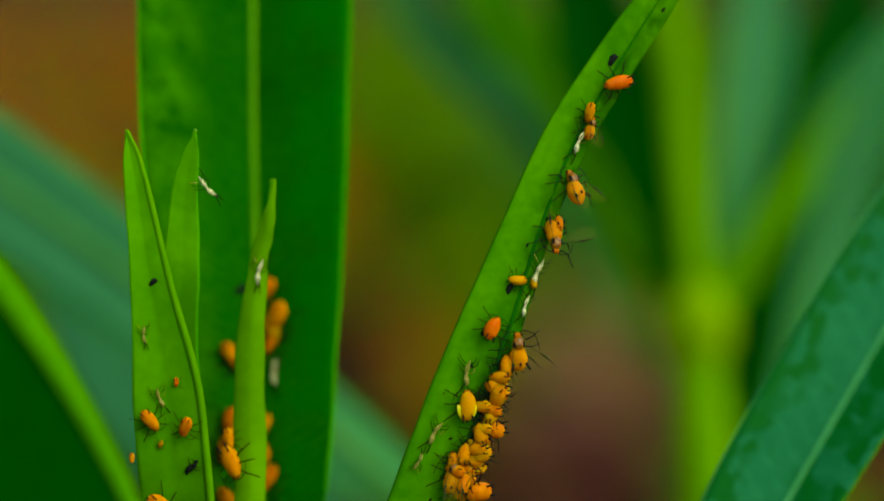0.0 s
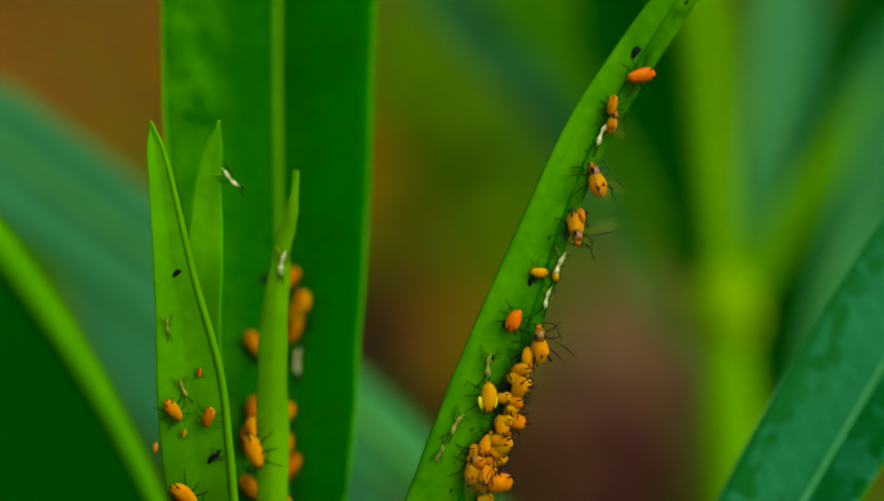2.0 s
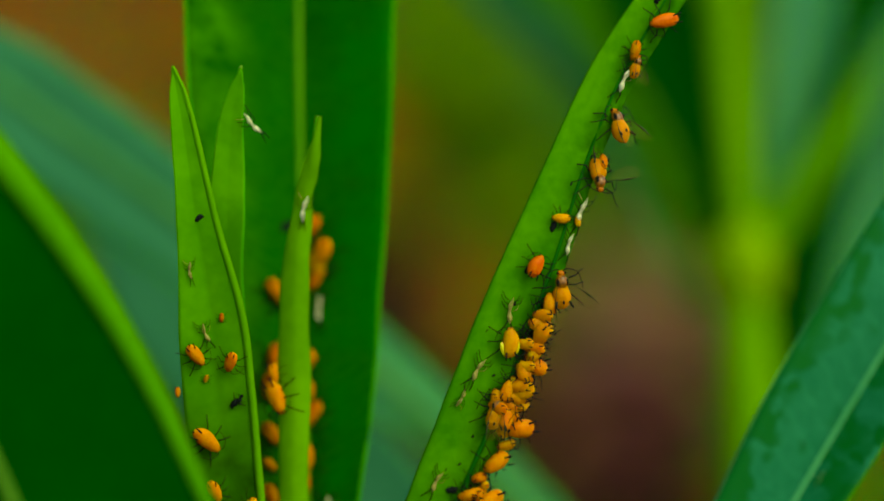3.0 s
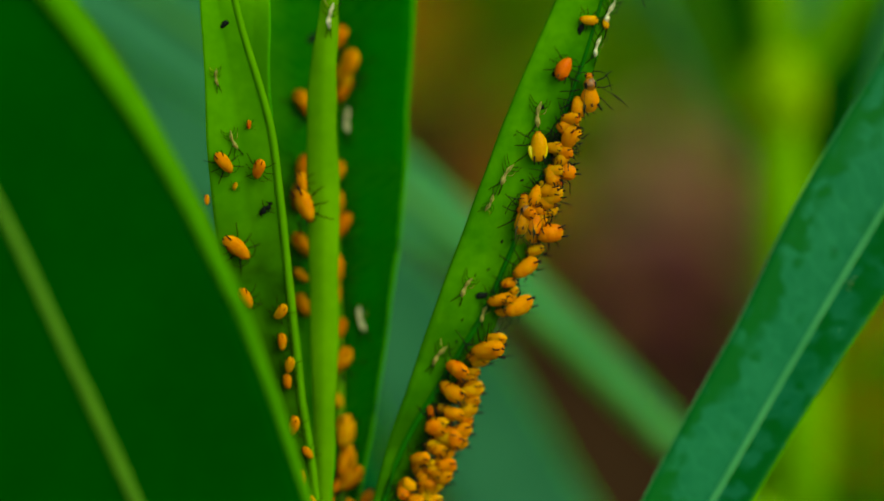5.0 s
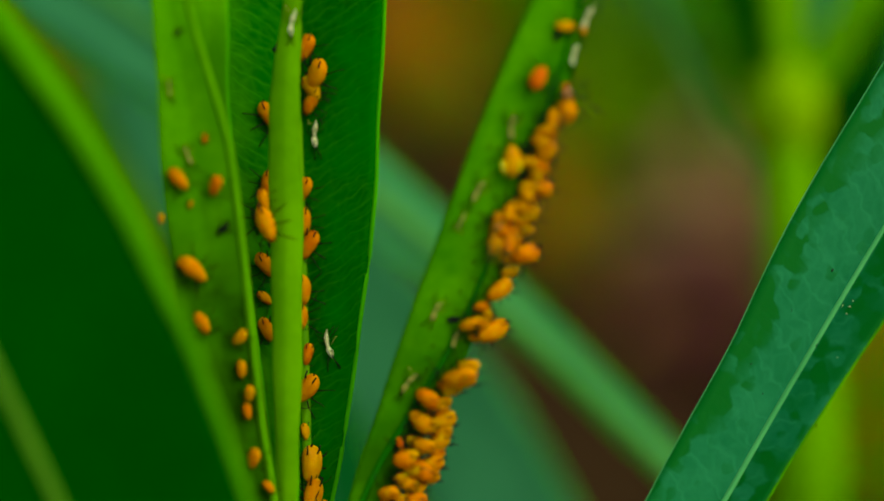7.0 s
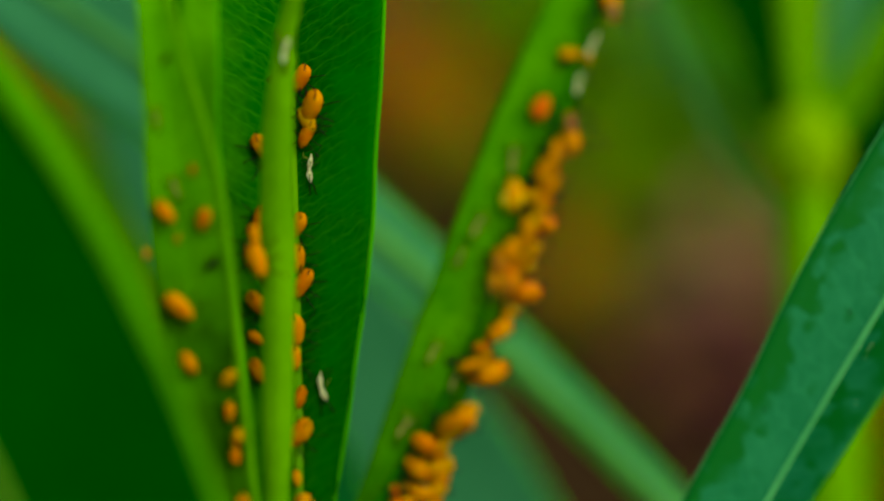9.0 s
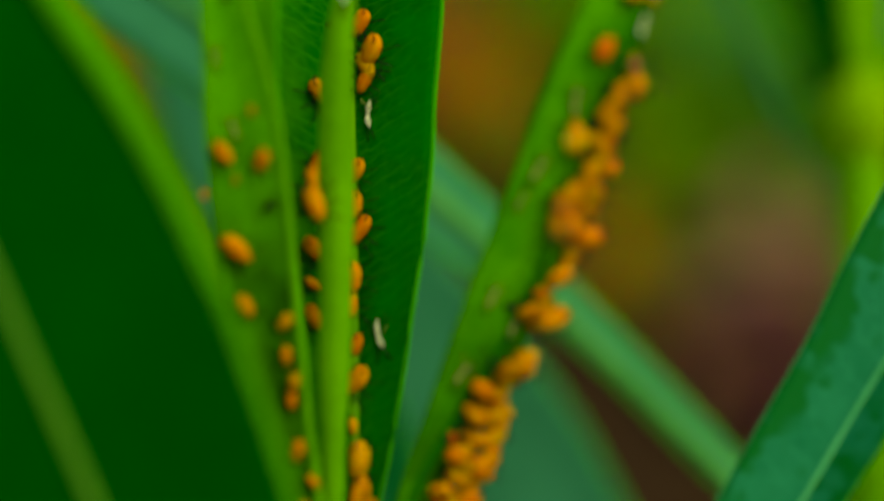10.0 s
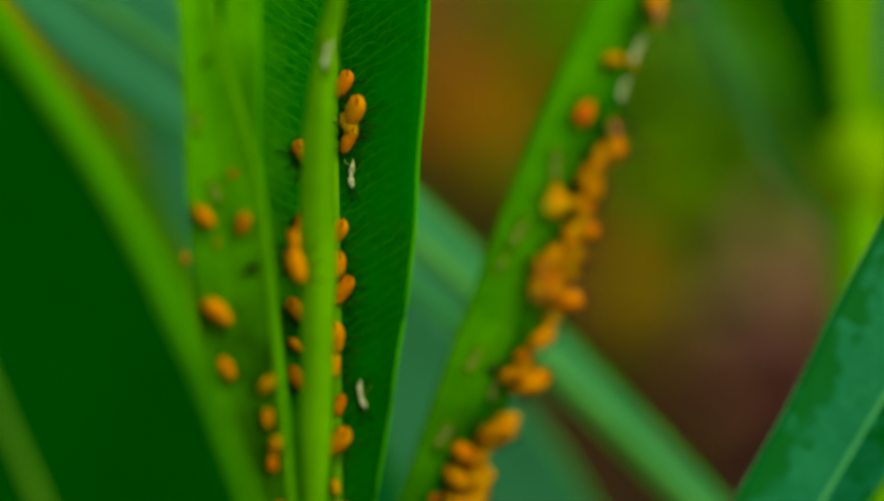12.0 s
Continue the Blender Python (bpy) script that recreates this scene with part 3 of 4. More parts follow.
# ---- loose cover on the soil ----
def cover(name, label, category, x0, x1, y0, y1, count, size, tall, materials, seed):
    """Countless small leaves or petals over a stretch of the bed, as one mesh."""
    rnd = random.Random(seed)
    bm = bmesh.new()
    for k in range(count):
        while True:
            u, v = rnd.uniform(-1.15, 1.15), rnd.uniform(-1.15, 1.15)
            if u ** 4 + v ** 4 < 1 + 0.7 * noise.noise(Vector((u * 3, v * 3, seed))):
                break
        p = Vector(((x0 + x1) / 2 + (x1 - x0) / 2 * u, (y0 + y1) / 2 + (y1 - y0) / 2 * v, tall * rnd.random() ** 1.3 + 0.012))
        a, tip = rnd.random() * 2 * math.pi, rnd.uniform(-0.3, 0.7)
        s = size * rnd.uniform(0.6, 1.3)
        d = Vector((math.cos(a), math.sin(a), tip)) * s
        w = Vector((-math.sin(a), math.cos(a), rnd.uniform(-0.3, 0.3))) * s * 0.33
        q = [bm.verts.new(c) for c in (p, p + d * 0.45 + w, p + d + Vector((0, 0, -0.1 * s)), p + d * 0.45 - w, p + d * 0.5 + Vector((0, 0, -0.08 * s)))]
        idx = k % len(materials)
        for f in ((0, 4, 1), (1, 4, 2), (2, 4, 3), (3, 4, 0)):
            bm.faces.new([q[i] for i in f]).material_index = idx
    ob = part(name, bm, materials[0])
    for m in materials[1:]:
        ob.data.materials.append(m)
    tagged(ob, label, category, kind="stuff")


PINK = mat("dull pink petals", (0.23, 0.115, 0.018), 0.7, (0.165, 0.09, 0.006), 60, 9, 0.1, through_light=0.2, spec=0.05)
PALE_PINK = mat("pale pink leaves", (0.36, 0.17, 0.09), 0.7, (0.26, 0.13, 0.05), 60, 9, 0.1, through_light=0.2, spec=0.05)
PURPLE = mat("purple leaves", (0.16, 0.036, 0.047), 0.7, (0.09, 0.022, 0.018), 60, 9, 0.1, through_light=0.2, spec=0.05)
RUST = mat("rust orange petals", (0.42, 0.125, 0.0), 0.7, (0.26, 0.06, 0.0), 60, 9, 0.1, through_light=0.2, spec=0.05)
WEED = mat("olive weed leaves", (0.17, 0.27, 0.0), 0.7, (0.11, 0.2, 0.0), 60, 9, 0.1, through_light=0.3, spec=0.05)
FRESH = mat("fresh green weed leaves", (0.06, 0.27, 0.03), 0.7, (0.05, 0.2, 0.015), 60, 9, 0.1, through_light=0.3, spec=0.1)
GREEN = mat("green weed leaves", (0.04, 0.19, 0.0), 0.7, (0.028, 0.13, 0.0), 60, 9, 0.1, through_light=0.3, spec=0.05)
cover("purple_groundcover", "low purple leaves over dark soil", "groundcover", 0.1, 0.22, 0.88, 1.05, 450, 0.03, 0.03, [PURPLE, PURPLE, PURPLE, PURPLE, PINK], 1)
cover("pink_groundcover", "low dull pink leaves and olive weeds over soil", "groundcover", 0.115, 0.23, 1.07, 1.24, 400, 0.03, 0.03, [PINK, PURPLE, PINK, WEED], 6)
cover("weeds", "sparse olive and rusty seedlings on bare soil", "weeds", 0.055, 0.125, 1.0, 1.36, 330, 0.032, 0.03, [WEED, RUST, WEED, PINK], 14)
cover("weeds", "olive green low weeds on the soil", "weeds", -0.02, 0.7, 1.5, 3.4, 7500, 0.05, 0.08, [WEED, WEED, WEED, GREEN], 2)
cover("orange_flowers", "rust orange fallen petals and flowers on the bed", "flowers", -1.1, -0.02, 1.5, 3.4, 5000, 0.045, 0.06, [RUST, RUST, WEED, PURPLE, RUST], 3)
cover("pink_groundcover", "tuft of pale pink leaves over dark soil", "groundcover", 0.145, 0.19, 1.08, 1.18, 130, 0.03, 0.05, [PALE_PINK], 8)
cover("pink_groundcover", "small tuft of pale pink leaves over dark soil", "groundcover", 0.125, 0.165, 0.96, 1.03, 80, 0.03, 0.05, [PALE_PINK, PURPLE], 12)
cover("orange_flowers", "small patch of rust red petals on the soil", "flowers", -0.1, -0.01, 1.54, 1.74, 170, 0.04, 0.05, [RUST], 9)
cover("weeds", "sparse rusty and olive seedlings on bare soil", "weeds", -0.07, 0.01, 1.34, 1.6, 260, 0.035, 0.04, [PINK, WEED, RUST, WEED], 15)
cover("weeds", "green low weeds on the soil", "weeds", 0.15, 0.3, 1.36, 1.55, 600, 0.045, 0.1, [GREEN, WEED], 4)
cover("weeds", "sparse green low weeds on the soil", "weeds", 0.08, 0.4, 1.22, 1.5, 800, 0.04, 0.06, [WEED, GREEN, WEED], 7)
cover("weeds", "fresh green tuft of weeds on the soil", "weeds", 0.17, 0.27, 1.34, 1.8, 420, 0.05, 0.1, [FRESH], 10)
cover("weeds", "green and olive weeds at the foot of the plants", "weeds", 0.195, 0.3, 0.62, 0.92, 260, 0.035, 0.05, [GREEN, WEED, GREEN, RUST], 11)
cover("weeds", "green low weeds on the soil", "weeds", -1.0, -0.15, 0.7, 1.4, 2500, 0.05, 0.08, [GREEN, GREEN, WEED], 5)


# ---- insects ----
RIGHT = Vector((1, 0, 0))


def perch(tree, x, y, heading, size, tilt=0.0, plump=1.0):
    """The pose of a small thing on a leaf, at x, y of the plant's frame, with its head towards heading (degrees, 0 to the side, 90 up)."""
    p, n, _, _ = tree.ray_cast(at(x, y, 60), -FRONT)
    if p is None:
        p, n, _, _ = tree.find_nearest(at(x, y, 116))
        aim = at(x, y, 116) - p
        aim -= aim.dot(FRONT) * FRONT
        p = p + aim * 0.6
        n = (FRONT * 0.8 + aim.normalized() * 0.6)
    if n.dot(FRONT) < 0:
        n = -n
    h = RIGHT * math.cos(radians(heading)) + UPWARD * math.sin(radians(heading))
    h = (h - h.dot(n) * n).normalized()
    s = n.cross(h)
    m = Matrix((h, s, n)).transposed().to_4x4()
    m.translation = p + n * (0.00012 + 0.00045 * size * math.sin(radians(tilt)))
    return m @ pose(0, 0, 0, 0, tilt, 0) @ Matrix.Diagonal((size / 1000, size * plump / 1000, size * plump / 1000, 1))


def blob(bm, length, profile, segments=14, rings=14, flat=1.0, lift=0.0, ridges=0.0):
    """A body of revolution along x from a list of half-widths, head at +x."""
    prev = None
    for i in range(rings + 1):
        u = 0.5 - 0.5 * math.cos(math.pi * i / rings)
        r = value(profile, u) * (1 + ridges * math.sin(u * 40))
        x = (u - 0.5) * length
        ring = [bm.verts.new((x, r * math.cos(k * 2 * math.pi / segments), lift + r * flat * math.sin(k * 2 * math.pi / segments))) for k in range(segments)]
        if prev:
            for k in range(segments):
                bm.faces.new((prev[k], prev[(k + 1) % segments], ring[(k + 1) % segments], ring[k]))
        else:
            bm.faces.new(ring[::-1])
        prev = ring
    bm.faces.new(prev)


def ball(bm, place, r, squash=(1, 1, 1)):
    res = bmesh.ops.create_icosphere(bm, subdivisions=2, radius=r)
    bmesh.ops.scale(bm, verts=res["verts"], vec=squash)
    bmesh.ops.translate(bm, verts=res["verts"], vec=place)


def oval(u):
    """Half-width of an aphid along its length: a smooth oval, fullest behind the middle, with a small blunt head."""
    x = 2 * u - 1
    body = 0.28 * max(0.0, 1 - abs(max(-1.0, min(1.0, (x + 0.04) / 0.96))) ** 2.35) ** 0.5 * (1 - 0.1 * x)
    head = 0.15 * max(0.0, 1 - ((x - 0.72) / 0.28) ** 2) ** 0.5
    return max(0.004, (body ** 4 + head ** 4) ** 0.25)


def drop(u):
    """Half-width of a winged aphid's abdomen."""
    x = 2 * u - 1
    return max(0.004, 0.245 * max(0.0, 1 - abs(x) ** 2.0) ** 0.5 * (1 - 0.15 * x))


def limbs(root, rnd, material, spread=1.15, thin=0.019):
    """Six jointed legs."""
    for side in (-1, 1):
        for x, sweep in ((0.24, 0.28), (0.1, 0.02), (-0.04, -0.34)):
            sweep += rnd.uniform(-0.1, 0.1)
            bm = bmesh.new()
            a = Vector((x, side * 0.14, 0.16))
            knee = Vector((x + sweep * 0.55, side * 0.36 * spread, 0.26 + rnd.uniform(-0.05, 0.08)))
            ankle = Vector((x + sweep * 1.1, side * 0.56 * spread, 0.03))
            toe = Vector((x + sweep * 1.25, side * 0.63 * spread, 0.012))
            tube(bm, [a.lerp(knee, 0.35), knee], [thin * 1.3, thin * 1.15], 5)
            tube(bm, [knee, ankle, toe], [thin * 1.05, thin * 0.85, thin * 0.7], 5)
            part("leg", bm, material, root, "thin black jointed leg")


def feelers(root, rnd, material, length=0.6):
    for side in (-1, 1):
        bm = bmesh.new()
        out = rnd.uniform(0.5, 1.0)
        tube(bm, spline([Vector((0.45, side * 0.06, 0.24)), Vector((0.55, side * 0.17 * out, 0.33)), Vector((0.45, side * (0.2 + 0.3 * out), 0.36)), Vector((0.45 - length * 0.5, side * (0.28 + 0.4 * out), 0.34))], 8), [0.016, 0.013, 0.009], 5)
        part("antenna", bm, material, root, "thin black antenna")


def aphid(skin, seed):
    """A wingless aphid of body length 1: pear-shaped body, eyes, antennae, legs, black cornicles and tail."""
    rnd = random.Random(seed)
    root = new("aphid")
    root.empty_display_size = 0.2
    bm = bmesh.new()
    blob(bm, 1.0, oval, 22, 36, 0.82, 0.26, 0.006)
    for v in bm.verts:
        lump = noise.noise(v.co * 3.4 + Vector((seed * 3.3, 0, 0))) * 0.07 + noise.noise(v.co * 9 + Vector((0, seed * 2.1, 0))) * 0.02
        v.co += (v.co - Vector((0, 0, 0.26))) * lump
        # a soft crease along each flank
        v.co.y *= 1 - 0.04 * math.exp(-((v.co.z - 0.24) / 0.045) ** 2)
        v.co.y += 0.05 * math.sin(v.co.x * 3 + seed)
    part("body", bm, skin, root)
    bm = bmesh.new()
    ball(bm, (0.43, 0.05 * math.sin(1.29 + seed), 0.25), 0.115, (0.85, 1.15, 0.85))
    part("head", bm, DUSK, root, "dusky orange head")
    for side in (-1, 1):
        bm = bmesh.new()
        ball(bm, (0.45, side * 0.115 + 0.05 * math.sin(1.29 + seed), 0.3), 0.03)
        part("eye", bm, BLACK, root, "black eye")
        bm = bmesh.new()
        tube(bm, [Vector((-0.28, side * 0.14, 0.42)), Vector((-0.37, side * 0.16, 0.49)), Vector((-0.53, side * 0.18, 0.53))], [0.032, 0.028, 0.024], 7)
        part("cornicle", bm, BLACK, root, "short black cornicle")
    bm = bmesh.new()
    tube(bm, [Vector((-0.47, 0, 0.32)), Vector((-0.53, 0, 0.37)), Vector((-0.56, 0, 0.41))], [0.035, 0.028, 0.014], 7)
    part("tail", bm, BLACK, root, "small black tail")
    limbs(root, rnd, BLACK)
    feelers(root, rnd, BLACK)
    return root


def winged_aphid(seed, spread):
    """An aphid with wings: dark head and thorax, orange abdomen, two clear wings with dark leading veins."""
    rnd = random.Random(seed)
    root = new("winged_aphid")
    root.empty_display_size = 0.2
    bm = bmesh.new()
    blob(bm, 0.74, drop, 18, 30, 0.85, 0.27, 0.02)
    for v in bm.verts:
        v.co += (v.co - Vector((0, 0, 0.27))) * noise.noise(v.co * 4 + Vector((seed * 1.7, 0, 0))) * 0.16
    bmesh.ops.translate(bm, verts=bm.verts, vec=(-0.17, 0, 0))
    part("body", bm, ORANGE, root)
    bm = bmesh.new()
    ball(bm, (0.19, 0, 0.31), 0.18, (1.2, 0.95, 0.85))
    part("thorax", bm, BROWN, root, "glossy golden and dark brown thorax")
    bm = bmesh.new()
    ball(bm, (0.42, 0, 0.26), 0.1, (0.9, 1.2, 0.8))
    part("head", bm, DUSK, root, "dusky orange head")
    for side in (-1, 1):
        bm = bmesh.new()
        ball(bm, (0.44, side * 0.1, 0.3), 0.036)
        part("eye", bm, BLACK, root, "black eye")
        bm = bmesh.new()
        ball(bm, (0.2, side * 0.12, 0.38), 0.075, (1.3, 0.6, 0.8))
        part("thorax_plate", bm, BLACK, root, "glossy black plate of the thorax")
    bm = bmesh.new()
    ball(bm, (-0.3, 0.02, 0.53), 0.05, (1.2, 0.7, 0.5))
    part("back_plate", bm, BLACK, root, "small black plate on the back")
    for side, swing, rise in ((-1, spread[0], spread[1]), (1, spread[2], spread[3])):
        a = radians(180 - side * swing)
        f = Vector((math.cos(a), math.sin(a), rise)).normalized()
        w = Vector((-f.y, f.x, 0.25)).normalized() * -side
        o = Vector((0.2, side * 0.13, 0.42))
        front = [o + f * 1.05 * t + w * 0.06 * math.sin(t * 3) for t in np.linspace(0, 1, 9)]
        back = [o + f * (0.1 + 0.92 * t) - w * (0.02 + 0.31 * math.sin(t * math.pi * 0.72) ** 0.8 * (1 - 0.35 * t ** 4)) for t in np.linspace(0, 1, 9)]
        bm = bmesh.new()
        fa, ba = [bm.verts.new(p) for p in front], [bm.verts.new(p) for p in back]
        for i in range(8):
            bm.faces.new((fa[i], fa[i + 1], ba[i + 1], ba[i]))
        wing = part("wing", bm, WING, root, "clear smoky wing")
        bm = bmesh.new()
        tube(bm, front, [0.007, 0.008, 0.01, 0.03, 0.012, 0.004], 5)
        part("wing_vein", bm, VEIN, wing, "olive-brown leading vein")
    for side in (-1, 1):
        bm = bmesh.new()
        tube(bm, [Vector((-0.3, side * 0.17, 0.42)), Vector((-0.45, side * 0.24, 0.56))], [0.034, 0.024], 7)
        part("cornicle", bm, BLACK, root, "short black cornicle")
    limbs(root, rnd, BLACK, 1.15, 0.016)
    feelers(root, rnd, BLACK, 0.9)
    return root


def husk(material, seed):
    """A cast skin: a thin split shell with bent, empty legs."""
    rnd = random.Random(seed)
    root = new("shed_skin")
    root.empty_display_size = 0.2
    bm = bmesh.new()
    prof = [0.012, 0.06, 0.1, 0.095, 0.05, 0.06, 0.09, 0.07, 0.04, 0.015]
    prev = None
    for i in range(19):
        u = i / 18
        r = value(prof, u) * rnd.uniform(0.85, 1.15)
        ring = []
        for k in range(9):
            a = radians(-20 + 220 * k / 8)
            ring.append(bm.verts.new((u - 0.5, r * math.cos(a) + 0.05 * math.sin(u * 5 + seed), 0.14 + r * math.sin(a))))
        if prev:
            for k in range(8):
                if k in (0, 7) or noise.noise(Vector((u * 9, k * 0.8, seed * 4.1))) < 0.24:
                    bm.faces.new((prev[k], prev[k + 1], ring[k + 1], ring[k]))
        prev = ring
    shell = part("shell", bm, material, root)
    mod = shell.modifiers.new("thickness", "SOLIDIFY")
    mod.thickness = 0.012
    for k in range(3):
        bm = bmesh.new()
        w = rnd.uniform(-0.3, 0.3)
        tube(bm, [Vector((-0.3, 0, 0.12)), Vector((-0.55, w * 0.5, 0.16)), Vector((-0.6 - 0.35 * rnd.random(), w, 0.02))], [0.024, 0.02, 0.014], 5)
        part("leg", bm, BLACK, root, "thin empty leg")
    for side in (-1, 1):
        for x in (0.34, 0.18, -0.02):
            bm = bmesh.new()
            k = rnd.uniform(0.7, 1.2)
            tube(bm, [Vector((x, side * 0.08, 0.1)), Vector((x + 0.12 * k, side * 0.26 * k, 0.2)), Vector((x + 0.3 * k, side * 0.36 * k, 0.02))], [0.016, 0.014, 0.011], 5)
            part("leg", bm, BLACK if rnd.random() < 0.9 else HUSK_TAN, root, "thin empty leg")
    return root


VEIN = mat("olive brown wing vein", (0.035, 0.035, 0.006), 0.5, (0.02, 0.018, 0.004), 3, 2, 0.1, spec=0.1)
BROWN = mat("golden brown thorax", (0.3, 0.1, 0.003), 0.3, (0.015, 0.006, 0.001), 6, 3.4, 0.1, spec=0.35, spread=0.12)
KINDS = {}


def settle(kind, make, m, label, category, group):
    """Builds the first of a kind, and copies it for every later place."""
    if kind not in KINDS:
        ob = make()
        ob.matrix_basis = m
        KINDS[kind] = (ob, m.to_scale())
        return tagged(ob, label, category, group)
    ob, s = KINDS[kind]
    return copy_thing(ob, m @ Matrix.Diagonal((1 / s.x, 1 / s.y, 1 / s.z, 1)))


SKINS = [(ORANGE, "plump orange aphid with black legs and cornicles on a leaf"),
         (YELLOW, "pale yellow-orange aphid with black legs on a leaf"),
         (REDDISH, "red-orange aphid with black legs on a leaf"),
         (DEEP, "deep orange aphid with black legs and cornicles on a leaf")]


def colony(tree, rows, tilt=0.0, grow=0.97, plump=1.0):
    """Aphids on one leaf: x, y, heading, length in millimetres, tone."""
    made = []
    for k, (x, y, heading, size, tone) in enumerate(rows):
        if tone == 0 and k % 3 == 1:
            tone = 3
        skin, label = SKINS[tone]
        variant = (tone, k % 3)
        made.append(settle(("aphid", variant), lambda: aphid(skin, variant[0] * 7 + variant[1]), perch(TREE[tree], x, y, heading, size * grow, tilt + 18 * ((k * 0.618) % 1), plump * ((0.98 + 0.3 * ((k * 0.37 + 0.4) % 1)) if tree == "long" else (0.86 + 0.16 * ((k * 0.37 + 0.4) % 1)))),
                           label, "aphid", "aphids on the plant"))
    return made


# lower cluster on the long leaf
colony("long", [
    (4.57, -0.65, 200, 1.95, 0), (3.54, -1.69, 210, 1.1, 0), (4.24, -3.26, 202, 2.2, 0),
    (1.93, -6.91, 200, 1.5, 1), 
    (1.34, -8.96, 200, 1.7, 1), (-0.60, -10.33, 160, 1.5, 1), (1.04, -10.33, 205, 1.75, 1), (-0.89, -11.63, 180, 1.85, 0),
    (0.59, -11.82, 205, 1.95, 0), (-0.34, -13.46, 205, 1.7, 0), (-1.61, -10.42, 120, 0.9, 2),
    (-1.80, -15.04, 160, 1.5, 0), (-0.75, -15.67, 210, 1.5, 1)])
colony("long", [
    (-1.58, -16.42, 200, 1.6, 1), (-2.40, -14.47, 140, 1.2, 0), (-3.15, -17.85, 150, 1.6, 0), (-1.65, -18.04, 200, 1.6, 0),
    (6.25, 1.51, 198, 1.9, 0), (4.68, 3.45, 110, 1.5, 0), (6.33, 4.18, 205, 1.75, 1), (6.88, 5.39, 188, 1.7, 0),
    (6.85, 6.64, 70, 1.6, 1), (7.11, 8.49, 160, 1.6, 0), (7.69, 7.70, 230, 1.3, 1), (6.71, 6.06, 120, 1.3, 0), (5.78, 3.63, 150, 1.4, 0), (6.07, 3.08, 190, 1.4, 1), (5.54, 2.54, 120, 1.5, 0), (4.93, 1.63, 95, 1.5, 0)])
# young ones between them
colony("long", [(3.20, -3.75, 160, 0.9, 0), (1.52, -7.84, 190, 1.0, 1), (0.41, -9.70, 120, 1.2, 0), (-0.08, -11.12, 210, 1.1, 1),
    (1.16, -11.24, 190, 1.2, 0), (-1.09, -12.78, 200, 1.2, 1), (-0.53, -14.66, 200, 1.3, 0), (-2.59, -15.60, 140, 1.2, 1), (-1.65, -15.67, 190, 1.2, 0),
    (3.93, -2.25, 220, 0.9, 1), (6.51, 4.84, 190, 1.2, 0), (5.71, 4.47, 130, 1.1, 1), (7.32, 7.51, 200, 1.2, 0), (5.36, 3.09, 160, 1.3, 0),
    (7.83, 9.65, 100, 1.5, 0), (7.20, 8.08, 250, 1.7, 0), (6.49, 7.23, 190, 1.3, 1), (6.14, 5.28, 110, 1.5, 0), (5.20, 4.00, 60, 1.5, 0), (4.85, 2.18, 95, 1.7, 0), (3.57, -2.82, 30, 1.0, 0), (2.27, -6.35, 200, 1.3, 1)], tilt=15)
# plump ones seen from behind, heads down on the leaf
colony("long", [(2.75, -2.70, 190, 1.35, 0), (0.22, -7.21, 170, 1.7, 0), (-0.11, -8.88, 150, 2.0, 0), (-1.84, -13.57, 190, 1.5, 0),
    (-3.53, -16.05, 100, 1.5, 0), (2.27, -5.72, 215, 2.4, 0), (-0.90, -11.05, 180, 1.7, 1), (0.22, -12.36, 150, 1.7, 0), (-1.09, -14.47, 170, 1.5, 0), (7.50, 9.08, 170, 1.4, 0)], tilt=38)
# a second layer that fills the crowd
colony("long", [(0.9, -8.2, 195, 1.5, 0), (0.4, -9.3, 170, 1.4, 1), (1.25, -9.7, 200, 1.5, 0), (0.2, -10.7, 150, 1.5, 0), (-0.3, -12.0, 190, 1.6, 1), (0.7, -12.8, 205, 1.6, 0),
    (-0.9, -13.1, 160, 1.4, 0), (-0.1, -14.2, 200, 1.6, 0), (-1.35, -14.0, 170, 1.3, 1), (-0.1, -15.1, 205, 1.5, 0), (-1.3, -15.5, 180, 1.5, 0), (-0.8, -16.6, 205, 1.5, 1),
    (-2.4, -16.6, 150, 1.4, 0), (-1.9, -17.3, 190, 1.5, 0), (-2.6, -18.6, 170, 1.5, 0), (1.55, -6.4, 190, 1.4, 0), (2.9, -5.2, 205, 1.5, 1), (3.3, -2.6, 200, 1.3, 0), (5.3, 0.6, 195, 1.3, 1),
    (4.9, 3.0, 180, 1.4, 0), (6.0, 4.6, 195, 1.4, 0), (6.4, 5.8, 185, 1.4, 1), (7.0, 7.0, 190, 1.4, 0)], tilt=24, grow=1.0)
# upper part of the long leaf
colony("long", [
    (8.57, 15.27, 170, 1.3, 1), (11.12, 18.81, 80, 1.2, 0), (14.95, 28.35, 196, 2.1, 2), (13.20, 26.31, 250, 1.35, 0),
    (9.64, 15.10, 100, 0.8, 1)], plump=0.8)
red_aphid = colony("long", [(6.95, 12.14, 64, 1.62, 2)])[0]
